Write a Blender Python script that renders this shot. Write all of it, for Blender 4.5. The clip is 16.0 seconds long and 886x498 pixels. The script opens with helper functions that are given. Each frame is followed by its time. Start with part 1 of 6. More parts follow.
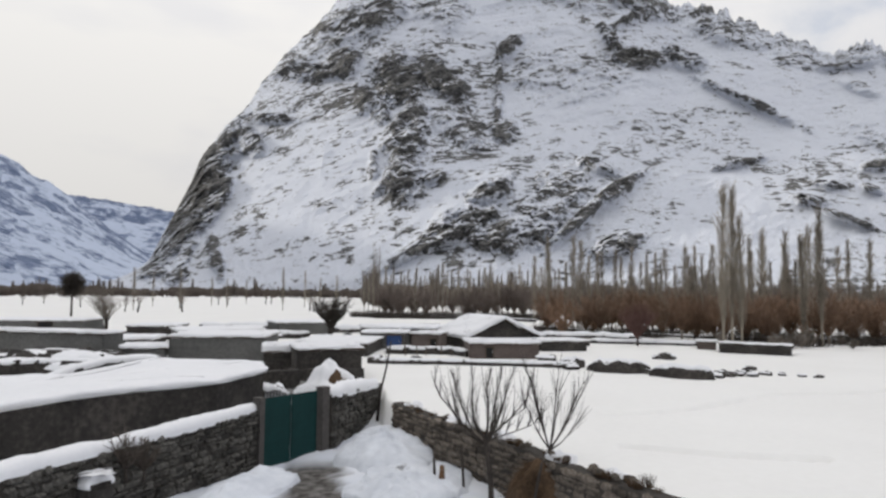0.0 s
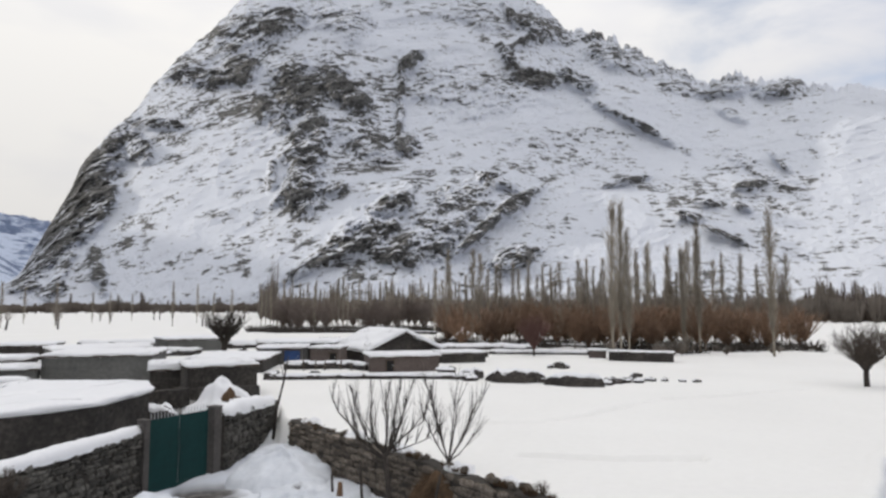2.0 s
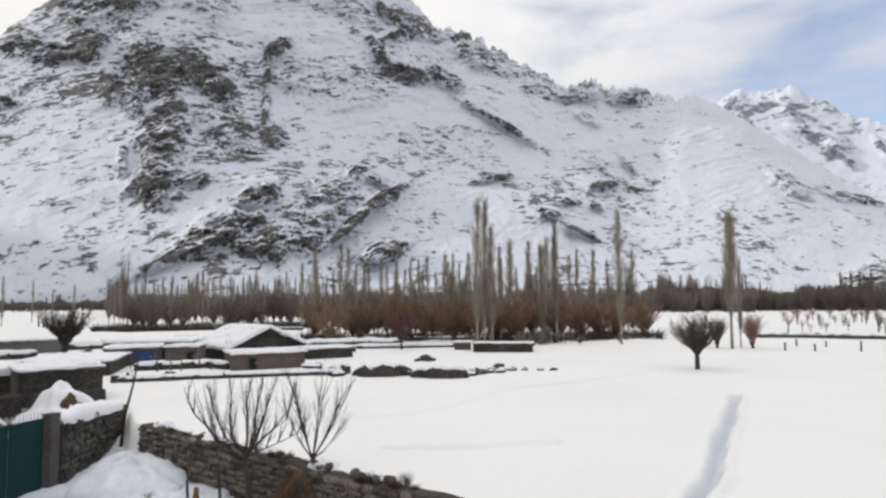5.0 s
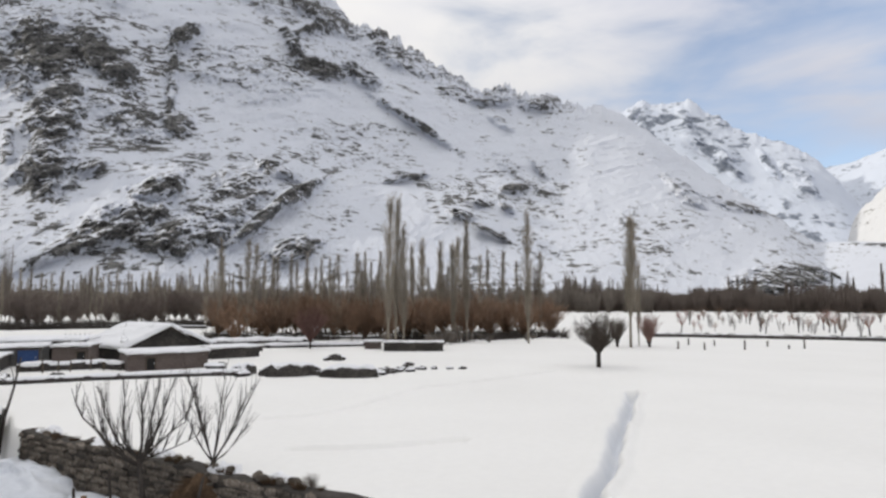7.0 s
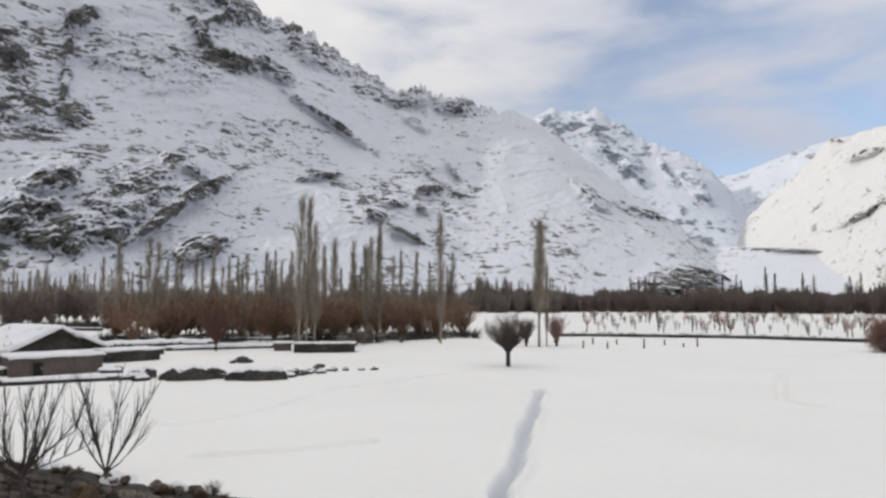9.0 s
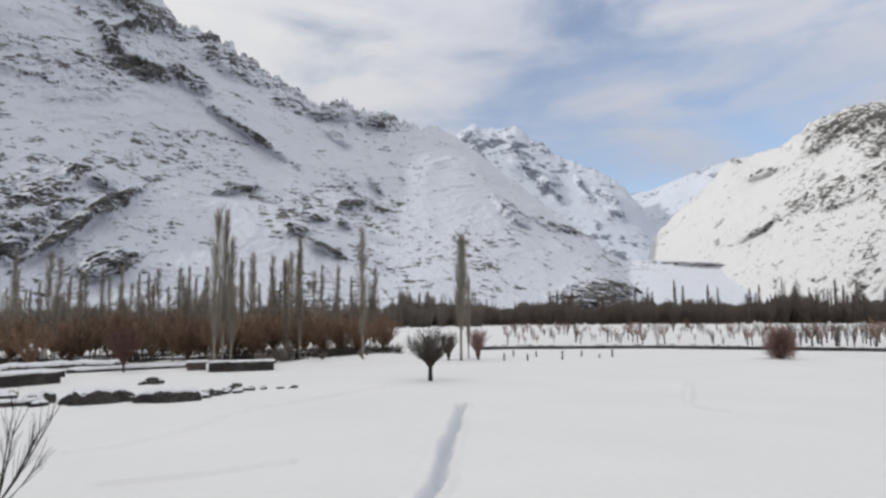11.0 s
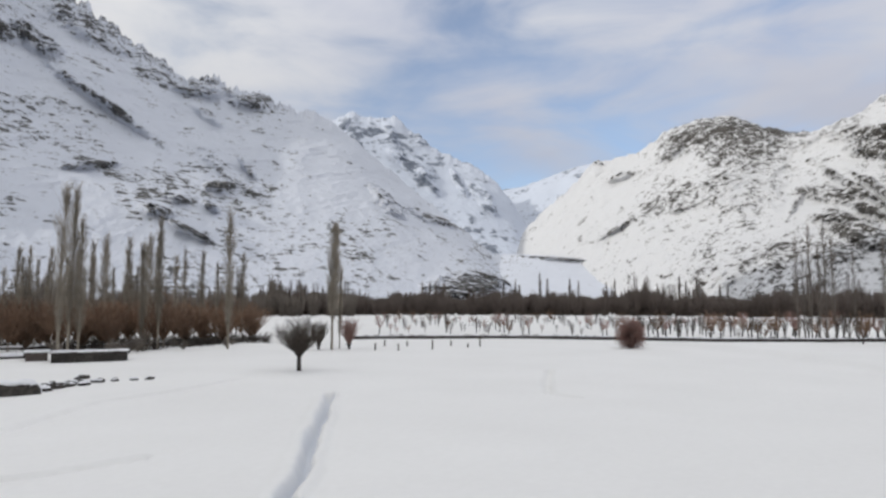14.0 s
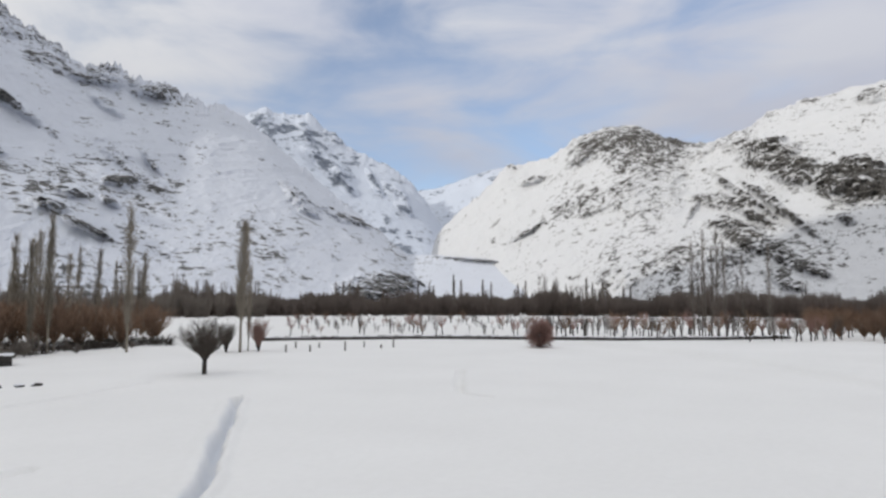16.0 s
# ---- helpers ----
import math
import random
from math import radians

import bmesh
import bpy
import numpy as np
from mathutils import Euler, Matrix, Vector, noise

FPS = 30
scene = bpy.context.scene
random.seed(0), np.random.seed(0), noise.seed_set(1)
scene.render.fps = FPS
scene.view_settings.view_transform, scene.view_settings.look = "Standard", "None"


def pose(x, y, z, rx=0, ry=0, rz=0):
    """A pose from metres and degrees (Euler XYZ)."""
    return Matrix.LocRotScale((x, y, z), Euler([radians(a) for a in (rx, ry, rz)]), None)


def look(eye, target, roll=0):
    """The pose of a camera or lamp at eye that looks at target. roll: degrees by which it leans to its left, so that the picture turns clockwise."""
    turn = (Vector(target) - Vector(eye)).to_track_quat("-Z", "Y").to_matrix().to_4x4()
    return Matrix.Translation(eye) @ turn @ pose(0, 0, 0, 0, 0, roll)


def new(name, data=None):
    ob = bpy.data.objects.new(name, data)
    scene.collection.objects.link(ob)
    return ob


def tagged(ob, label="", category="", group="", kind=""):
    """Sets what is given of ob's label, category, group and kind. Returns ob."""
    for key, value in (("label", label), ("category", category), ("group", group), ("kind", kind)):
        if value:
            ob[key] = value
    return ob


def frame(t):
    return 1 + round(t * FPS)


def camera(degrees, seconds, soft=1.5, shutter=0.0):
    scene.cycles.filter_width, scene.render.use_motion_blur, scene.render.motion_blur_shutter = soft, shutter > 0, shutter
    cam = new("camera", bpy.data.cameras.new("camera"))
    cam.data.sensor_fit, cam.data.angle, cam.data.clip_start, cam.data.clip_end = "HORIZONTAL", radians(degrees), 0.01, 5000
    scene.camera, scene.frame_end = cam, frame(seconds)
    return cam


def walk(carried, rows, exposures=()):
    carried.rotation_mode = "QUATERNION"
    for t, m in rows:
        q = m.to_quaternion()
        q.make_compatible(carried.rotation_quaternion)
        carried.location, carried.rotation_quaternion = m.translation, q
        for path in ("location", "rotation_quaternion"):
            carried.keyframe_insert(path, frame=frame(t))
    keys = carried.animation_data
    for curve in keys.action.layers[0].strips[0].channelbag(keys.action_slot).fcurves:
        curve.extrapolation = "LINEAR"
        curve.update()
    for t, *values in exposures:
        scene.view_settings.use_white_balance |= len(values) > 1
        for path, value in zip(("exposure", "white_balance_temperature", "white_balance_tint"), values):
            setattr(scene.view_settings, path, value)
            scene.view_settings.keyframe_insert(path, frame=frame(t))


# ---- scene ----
# A snowed-in mountain valley seen from a roof terrace: the camera pans from a village to an open field.
EYE = 5.0
REACH = 0.4          # the phone is held this far from the axis it turns about
cam = camera(69.0, 16.0, soft=2.6)
ROWS = [
    (0.0, 0.0, 3.82, -0.61), (0.5, -1.94, 4.28, -0.56), (1.0, -4.23, 4.53, -0.48), (1.5, -6.39, 4.93, -0.30),
    (2.0, -8.72, 5.01, -0.10), (2.5, -10.84, 4.84, -0.16), (3.0, -12.91, 4.79, 0.02), (3.5, -15.01, 4.91, 0.12),
    (4.0, -16.97, 4.74, 0.19), (6.5, -25.71, 4.35, 0.43), (7.0, -28.09, 4.35, 0.0), (7.5, -30.42, 4.49, -0.28),
    (8.0, -32.07, 4.57, -0.08), (8.5, -33.93, 4.33, -0.06), (9.0, -35.75, 4.41, -0.07), (11.5, -44.51, 5.44, 0.72),
    (12.0, -46.57, 4.92, 0.58), (12.5, -48.37, 4.90, 0.35), (13.0, -49.99, 4.84, 0.17), (13.5, -51.56, 4.66, 0.13),
    (14.0, -53.77, 4.71, -0.11), (14.5, -56.01, 4.64, -0.09), (15.0, -57.70, 4.59, 0.13), (15.5, -59.67, 4.56, 0.01),
    (16.0, -61.35, 4.78, -0.09),
]
walk(cam, [(t, pose(-REACH * math.sin(radians(yaw)), REACH * (math.cos(radians(yaw)) - 1), EYE, 90 + pitch, roll, yaw))
           for t, yaw, pitch, roll in ROWS],
     exposures=((0.0, -0.12, 6550, 10), (4.0, 0.02, 6580, 10), (7.0, -0.08, 6580, 10), (9.0, -0.20, 6580, 10), (12.0, -0.32, 6350, 10), (16.0, -0.32, 6350, 10)))

# ---------------------------------------------------------------- light
SUN_AZ, SUN_EL = -72.0, 20.0       # bearing clockwise from +y, and height, in degrees


def bearing(az, el=0.0):
    a, e = radians(az), radians(el)
    return Vector((math.sin(a) * math.cos(e), math.cos(a) * math.cos(e), math.sin(e)))


world = bpy.data.worlds.new("sky")
scene.world = world
world.use_nodes = True
wn, wl = world.node_tree.nodes, world.node_tree.links
wn.clear()
w_out = wn.new("ShaderNodeOutputWorld")
w_bg = wn.new("ShaderNodeBackground")
w_sky = wn.new("ShaderNodeTexSky")
w_sky.sky_type = "NISHITA"
w_sky.sun_disc = False
w_sky.sun_elevation = radians(SUN_EL)
w_sky.sun_rotation = radians(SUN_AZ)
w_sky.altitude = 2200
w_dim = wn.new("ShaderNodeMix")
w_dim.data_type, w_dim.blend_type = "RGBA", "MULTIPLY"
w_dim.inputs[0].default_value = 1.0
w_dim.inputs[7].default_value = (0.19, 0.19, 0.19, 1)
wl.new(w_sky.outputs[0], w_dim.inputs[6])
w_co = wn.new("ShaderNodeTexCoord")
w_map = wn.new("ShaderNodeMapping")
w_map.inputs["Scale"].default_value = (1.5, 1.5, 4.2)
wl.new(w_co.outputs["Generated"], w_map.inputs["Vector"])
w_n1 = wn.new("ShaderNodeTexNoise")
w_n1.inputs["Scale"].default_value = 2.5
w_n1.inputs["Detail"].default_value = 7.0
w_n1.inputs["Roughness"].default_value = 0.52
w_n1.inputs["Distortion"].default_value = 0.5
wl.new(w_map.outputs[0], w_n1.inputs["Vector"])
# the cover thins towards one part of the sky, over the side valley
w_dot = wn.new("ShaderNodeVectorMath")
w_dot.operation = "DOT_PRODUCT"
w_dot.inputs[1].default_value = bearing(60, 10)
wl.new(w_co.outputs["Generated"], w_dot.inputs[0])
w_gap = wn.new("ShaderNodeMapRange")
w_gap.inputs["From Min"].default_value, w_gap.inputs["From Max"].default_value = 0.60, 0.97
w_gap.inputs["To Min"].default_value, w_gap.inputs["To Max"].default_value = 0.50, -0.06
wl.new(w_dot.outputs["Value"], w_gap.inputs["Value"])
w_add = wn.new("ShaderNodeMath")
w_add.operation = "ADD"
wl.new(w_n1.outputs[0], w_add.inputs[0])
wl.new(w_gap.outputs[0], w_add.inputs[1])
w_cov = wn.new("ShaderNodeMapRange")
w_cov.interpolation_type = "SMOOTHSTEP"
w_cov.inputs["To Min"].default_value = 0.22
w_cov.inputs["From Min"].default_value, w_cov.inputs["From Max"].default_value = 0.26, 0.72
wl.new(w_add.outputs[0], w_cov.inputs["Value"])
w_cc = wn.new("ShaderNodeMix")
w_cc.data_type = "RGBA"
w_cc.inputs[6].default_value = (0.64, 0.66, 0.75, 1)
w_cc.inputs[7].default_value = (0.90, 0.89, 0.875, 1)
w_n2 = wn.new("ShaderNodeTexNoise")
w_n2.inputs["Scale"].default_value = 2.0
w_n2.inputs["Detail"].default_value = 4.0
wl.new(w_map.outputs[0], w_n2.inputs["Vector"])
w_r2 = wn.new("ShaderNodeMapRange")
w_r2.inputs["From Min"].default_value, w_r2.inputs["From Max"].default_value = 0.32, 0.62
wl.new(w_n2.outputs[0], w_r2.inputs["Value"])
w_dot2 = wn.new("ShaderNodeVectorMath")
w_dot2.operation = "DOT_PRODUCT"
w_dot2.inputs[1].default_value = bearing(SUN_AZ, SUN_EL)
wl.new(w_co.outputs["Generated"], w_dot2.inputs[0])
w_r3 = wn.new("ShaderNodeMapRange")
w_r3.inputs["From Min"].default_value, w_r3.inputs["From Max"].default_value = -0.9, 0.75
w_r3.inputs["To Min"].default_value, w_r3.inputs["To Max"].default_value = -0.35, 0.75
wl.new(w_dot2.outputs["Value"], w_r3.inputs["Value"])
w_sum = wn.new("ShaderNodeMath")
w_sum.operation, w_sum.use_clamp = "MULTIPLY_ADD", True
w_sum.inputs[1].default_value = 0.55
wl.new(w_r2.outputs[0], w_sum.inputs[0])
wl.new(w_r3.outputs[0], w_sum.inputs[2])
wl.new(w_sum.outputs[0], w_cc.inputs[0])
w_mix = wn.new("ShaderNodeMix")
w_mix.data_type = "RGBA"
wl.new(w_cov.outputs[0], w_mix.inputs[0])
wl.new(w_dim.outputs[2], w_mix.inputs[6])
# an overcast sky is brightest overhead
w_sep = wn.new("ShaderNodeSeparateXYZ")
wl.new(w_co.outputs["Generated"], w_sep.inputs[0])
w_zen = wn.new("ShaderNodeMapRange")
w_zen.inputs["To Min"].default_value, w_zen.inputs["To Max"].default_value = 0.80, 1.55
wl.new(w_sep.outputs["Z"], w_zen.inputs["Value"])
w_lum = wn.new("ShaderNodeVectorMath")
w_lum.operation = "SCALE"
wl.new(w_cc.outputs[2], w_lum.inputs[0])
wl.new(w_zen.outputs[0], w_lum.inputs["Scale"])
wl.new(w_lum.outputs[0], w_mix.inputs[7])
wl.new(w_mix.outputs[2], w_bg.inputs["Color"])
w_bg.inputs["Strength"].default_value = 1.0
wl.new(w_bg.outputs[0], w_out.inputs["Surface"])

sun_data = bpy.data.lights.new("sun", "SUN")
sun_data.energy, sun_data.angle, sun_data.color = 2.2, radians(1.0), (1.0, 0.94, 0.84)
sun = new("sun", sun_data)
sun.matrix_world = look(bearing(SUN_AZ, SUN_EL) * 100, (0, 0, 0))



# ---------------------------------------------------------------- materials
def material(name, rough=0.9):
    m = bpy.data.materials.new(name)
    m.use_nodes = True
    b = m.node_tree.nodes["Principled BSDF"]
    b.inputs["Roughness"].default_value = rough
    b.inputs["Specular IOR Level"].default_value = 0.3
    return m, m.node_tree.nodes, m.node_tree.links, b


def noise_node(n, l, scale, detail=4.0, coords="Object", stretch=None, rough=0.55):
    co = n.new("ShaderNodeTexCoord")
    t = n.new("ShaderNodeTexNoise")
    t.inputs["Scale"].default_value, t.inputs["Detail"].default_value = scale, detail
    t.inputs["Roughness"].default_value = rough
    src = co.outputs[coords]
    if stretch:
        mp = n.new("ShaderNodeMapping")
        mp.inputs["Scale"].default_value = stretch
        l.new(src, mp.inputs[0])
        src = mp.outputs[0]
    l.new(src, t.inputs["Vector"])
    return t


def ramp_node(n, l, src, stops):
    r = n.new("ShaderNodeValToRGB")
    e = r.color_ramp.elements
    while len(e) < len(stops):
        e.new(0.5)
    for k, (p, c) in enumerate(stops):
        e[k].position, e[k].color = p, (*c, 1)
    l.new(src, r.inputs[0])
    return r


def bump_node(n, l, src, strength, dist, b):
    k = n.new("ShaderNodeBump")
    k.inputs["Strength"].default_value, k.inputs["Distance"].default_value = strength, dist
    l.new(src, k.inputs["Height"])
    l.new(k.outputs[0], b.inputs["Normal"])
    return k


def grainy(name, stops, scale, bump=0.4, dist=0.02, rough=0.9, scale2=None, vary=0.0, stretch=None):
    """A matt surface whose colour runs over two scales of noise; vary: brightness from piece to piece."""
    m, n, l, b = material(name, rough)
    t = noise_node(n, l, scale, 6.0, stretch=stretch)
    big = noise_node(n, l, scale2 or scale * 0.15, 3.0)
    mix = n.new("ShaderNodeMix")
    mix.inputs[0].default_value = 0.45
    l.new(t.outputs[0], mix.inputs[2])
    l.new(big.outputs[0], mix.inputs[3])
    r = ramp_node(n, l, mix.outputs[0], stops)
    col = r.outputs[0]
    if vary:
        oi = n.new("ShaderNodeObjectInfo")
        mr = n.new("ShaderNodeMapRange")
        mr.inputs["To Min"].default_value, mr.inputs["To Max"].default_value = 1 - vary, 1 + vary
        l.new(oi.outputs["Random"], mr.inputs["Value"])
        hs = n.new("ShaderNodeHueSaturation")
        l.new(mr.outputs[0], hs.inputs["Value"])
        l.new(col, hs.inputs["Color"])
        col = hs.outputs[0]
    l.new(col, b.inputs["Base Color"])
    if bump:
        bump_node(n, l, t.outputs[0], bump, dist, b)
    return m


SNOW = grainy("snow", [(0.3, (0.78, 0.79, 0.81)), (0.7, (0.87, 0.87, 0.88))], 6.0, 0.25, 0.03, 0.75, 0.25)
# yard heaps: dirty snow, with the blue-grey of shade also in its colour
YARDSNOW = grainy("dirty_shade_tinted_snow", [(0.3, (0.55, 0.58, 0.63)), (0.7, (0.74, 0.765, 0.81))], 3.0, 0.5, 0.06, 0.75, 0.7)
ROCKY = grainy("field_stone", [(0.3, (0.026, 0.025, 0.022)), (0.5, (0.070, 0.066, 0.058)), (0.72, (0.21, 0.198, 0.178))], 9.0, 0.7, 0.03, 0.9, 2.5, 0.55)
BROWNROCK = grainy("brown_field_stone", [(0.3, (0.045, 0.037, 0.029)), (0.5, (0.12, 0.10, 0.08)), (0.72, (0.34, 0.30, 0.255))], 9.0, 0.7, 0.03, 0.9, 2.5, 0.55)
MORTAR = grainy("wall_core", [(0.3, (0.035, 0.031, 0.027)), (0.7, (0.085, 0.075, 0.065))], 7.0, 0.7, 0.03)
MUDWALL = grainy("mud_plaster", [(0.3, (0.07, 0.071, 0.068)), (0.7, (0.165, 0.163, 0.155))], 4.0, 0.5, 0.02, 0.95, 0.35)
DARKWALL = grainy("dark_rubble", [(0.3, (0.018, 0.017, 0.016)), (0.5, (0.045, 0.041, 0.037)), (0.7, (0.10, 0.088, 0.078))], 5.0, 0.8, 0.05, 0.95, 0.6)
BRICKRED = grainy("red_wall", [(0.3, (0.08, 0.064, 0.057)), (0.7, (0.155, 0.125, 0.112))], 5.0, 0.5, 0.02, 0.9, 0.8)
CONCRETE = grainy("concrete", [(0.3, (0.06, 0.055, 0.051)), (0.7, (0.12, 0.11, 0.102))], 8.0, 0.4, 0.01, 0.85, 0.8)
GREEN = grainy("green_paint", [(0.3, (0.001, 0.025, 0.024)), (0.7, (0.002, 0.040, 0.038))], 5.0, 0.1, 0.004, 0.7, 0.9)
BLUE = grainy("blue_paint", [(0.3, (0.02, 0.05, 0.14)), (0.7, (0.035, 0.075, 0.20))], 5.0, 0.1, 0.004, 0.5)
STEEL = grainy("grey_steel", [(0.3, (0.35, 0.36, 0.37)), (0.7, (0.55, 0.56, 0.57))], 8.0, 0.1, 0.002, 0.5)
WOOD = grainy("old_wood", [(0.3, (0.05, 0.04, 0.03)), (0.7, (0.13, 0.10, 0.075))], 8.0, 0.5, 0.01, 0.85)
RUSTWOOD = grainy("rust_brown_wood", [(0.3, (0.10, 0.055, 0.03)), (0.7, (0.22, 0.13, 0.075))], 8.0, 0.4, 0.01, 0.85)
BARK = grainy("bark", [(0.3, (0.026, 0.022, 0.019)), (0.7, (0.075, 0.063, 0.053))], 10.0, 0.6, 0.01)
POPBARK = grainy("poplar_bark", [(0.3, (0.20, 0.175, 0.14)), (0.7, (0.38, 0.335, 0.27))], 6.0, 0.4, 0.01, 0.9, 0.5, 0.2)
TWIG = grainy("grey_twigs", [(0.3, (0.15, 0.128, 0.108)), (0.7, (0.27, 0.235, 0.20))], 5.0, 0, 0, 0.9, 0.4, 0.25)
REDTWIG = grainy("russet_twigs", [(0.3, (0.155, 0.096, 0.064)), (0.7, (0.30, 0.195, 0.132))], 5.0, 0, 0, 0.9, 0.2, 0.35)
BUSHTWIG = grainy("red_brown_twigs", [(0.3, (0.26, 0.15, 0.125)), (0.7, (0.44, 0.28, 0.24))], 5.0, 0, 0, 0.9, 0.4, 0.1)
DARKTWIG = grainy("dark_twigs", [(0.3, (0.075, 0.06, 0.05)), (0.7, (0.15, 0.125, 0.105))], 5.0, 0, 0, 0.9, 0.4, 0.2)
MAROON = grainy("maroon_twigs", [(0.3, (0.10, 0.055, 0.048)), (0.7, (0.19, 0.11, 0.095))], 5.0, 0, 0, 0.9, 0.4, 0.1)
WOODTWIG = grainy("brown_grey_twigs", [(0.3, (0.115, 0.092, 0.08)), (0.7, (0.215, 0.175, 0.15))], 5.0, 0, 0, 0.9, 0.05, 0.2)
STRAW = grainy("dry_straw", [(0.3, (0.04, 0.026, 0.016)), (0.7, (0.15, 0.095, 0.055))], 12.0, 0.8, 0.03, 0.95, 1.5)
# solid leaves in near-black, painting the dark inside of an opening
DARK = grainy("painted_opening_dark", [(0.3, (0.012, 0.012, 0.012)), (0.7, (0.025, 0.024, 0.023))], 3.0, 0, 0)


def mountain_material(name, rock_lo, rock_hi, snow, grain, edge=0.16):
    """Snow over rock; the 'rock' attribute says how bare the ground is, and finer noise frays the edges."""
    m, n, l, b = material(name, 0.9)
    at = n.new("ShaderNodeAttribute")
    at.attribute_name = "rock"
    fine = noise_node(n, l, grain, 8.0, rough=0.68)
    mid = noise_node(n, l, grain * 0.22, 5.0, rough=0.6)
    f1 = n.new("ShaderNodeMapRange")
    f1.inputs["To Min"].default_value, f1.inputs["To Max"].default_value = -0.80, 0.80
    l.new(fine.outputs[0], f1.inputs["Value"])
    f2 = n.new("ShaderNodeMath")
    f2.operation = "ADD"
    l.new(at.outputs["Fac"], f2.inputs[0])
    l.new(f1.outputs[0], f2.inputs[1])
    # angular blocks, at two sizes
    for size, amount in ((grain * 0.7, 0.36), (grain * 2.4, 0.22)):
        co = n.new("ShaderNodeTexCoord")
        mp = n.new("ShaderNodeMapping")
        mp.inputs["Rotation"].default_value = (0.5, 0.6, 0.3)
        mp.inputs["Scale"].default_value = (0.55, 1.0, 1.5)
        l.new(co.outputs["Object"], mp.inputs[0])
        vo = n.new("ShaderNodeTexVoronoi")
        vo.inputs["Scale"].default_value = size
        l.new(mp.outputs[0], vo.inputs["Vector"])
        bw = n.new("ShaderNodeSeparateColor")
        l.new(vo.outputs["Color"], bw.inputs[0])
        ma = n.new("ShaderNodeMapRange")
        ma.inputs["To Min"].default_value, ma.inputs["To Max"].default_value = -amount, amount
        l.new(bw.outputs[0], ma.inputs["Value"])
        ad = n.new("ShaderNodeMath")
        ad.operation = "ADD"
        l.new(f2.outputs[0], ad.inputs[0])
        l.new(ma.outputs[0], ad.inputs[1])
        f2 = ad
    f3 = n.new("ShaderNodeMapRange")
    f3.interpolation_type = "SMOOTHSTEP"
    f3.inputs["From Min"].default_value, f3.inputs["From Max"].default_value = 0.5 - edge, 0.5 + edge
    l.new(f2.outputs[0], f3.inputs["Value"])
    rock = ramp_node(n, l, bw.outputs[1], [(0.0, rock_lo), (0.6, tuple(0.5 * (p + q) for p, q in zip(rock_lo, rock_hi))), (1.0, rock_hi)])
    white = ramp_node(n, l, mid.outputs[0], [(0.3, tuple(c * 0.94 for c in snow)), (0.7, snow)])
    mix = n.new("ShaderNodeMix")
    mix.data_type = "RGBA"
    l.new(f3.outputs[0], mix.inputs[0])
    l.new(white.outputs[0], mix.inputs[6])
    l.new(rock.outputs[0], mix.inputs[7])
    l.new(mix.outputs[2], b.inputs["Base Color"])
    bump_node(n, l, f2.outputs[0], 0.6, 3.0, b)
    return m


# main mountain: its snow colour carries the blue of shade
M_MAIN = mountain_material("crag_and_shade_blue_snow", (0.042, 0.042, 0.042), (0.185, 0.182, 0.176), (0.61, 0.64, 0.705), 0.12, 0.14)
# right mountain: like snow, but sunlight's lighter, warmer tone is in the colour
M_RIGHT = mountain_material("crag_and_sun_tinted_snow", (0.032, 0.03, 0.028), (0.16, 0.152, 0.142), (0.665, 0.672, 0.685), 0.17, 0.13)
# left mountains: the blue of distance haze is put into both base colours
M_BLUE = mountain_material("haze_blue_rock_and_snow", (0.085, 0.115, 0.19), (0.16, 0.20, 0.30), (0.47, 0.53, 0.65), 0.02, 0.40)
# far peaks: a weaker haze tint, pale and bluish, mixed into rock and snow
M_FAR = mountain_material("haze_tinted_crag_and_snow", (0.12, 0.14, 0.18), (0.20, 0.225, 0.27), (0.55, 0.595, 0.68), 0.02, 0.30)


# ---------------------------------------------------------------- noise and meshes
LATTICE = np.random.RandomState(5).random_sample(64 ** 3).astype(np.float32)


def vnoise(x, y, z, seed=0):
    """Smooth value noise in 0..1 on arrays."""
    x, y, z = np.broadcast_arrays(x, y, z)
    x, y, z = (np.asarray(x, np.float32) + seed * 7.31), (np.asarray(y, np.float32) + seed * 3.77), (np.asarray(z, np.float32) + seed * 1.93)
    fx, fy, fz = np.floor(x), np.floor(y), np.floor(z)
    u, v, w = x - fx, y - fy, z - fz
    u, v, w = u * u * (3 - 2 * u), v * v * (3 - 2 * v), w * w * (3 - 2 * w)
    ix, iy, iz = fx.astype(np.int32), fy.astype(np.int32), fz.astype(np.int32)
    x0, x1 = (ix & 63) << 12, ((ix + 1) & 63) << 12
    y0, y1 = (iy & 63) << 6, ((iy + 1) & 63) << 6
    z0, z1 = iz & 63, (iz + 1) & 63
    a = x0 + y0
    k00 = LATTICE[a + z0]
    k00 += (LATTICE[a + z1] - k00) * w
    a = x0 + y1
    k01 = LATTICE[a + z0]
    k01 += (LATTICE[a + z1] - k01) * w
    a = x1 + y0
    k10 = LATTICE[a + z0]
    k10 += (LATTICE[a + z1] - k10) * w
    a = x1 + y1
    k11 = LATTICE[a + z0]
    k11 += (LATTICE[a + z1] - k11) * w
    k00 += (k01 - k00) * v
    k10 += (k11 - k10) * v
    return k00 + (k10 - k00) * u


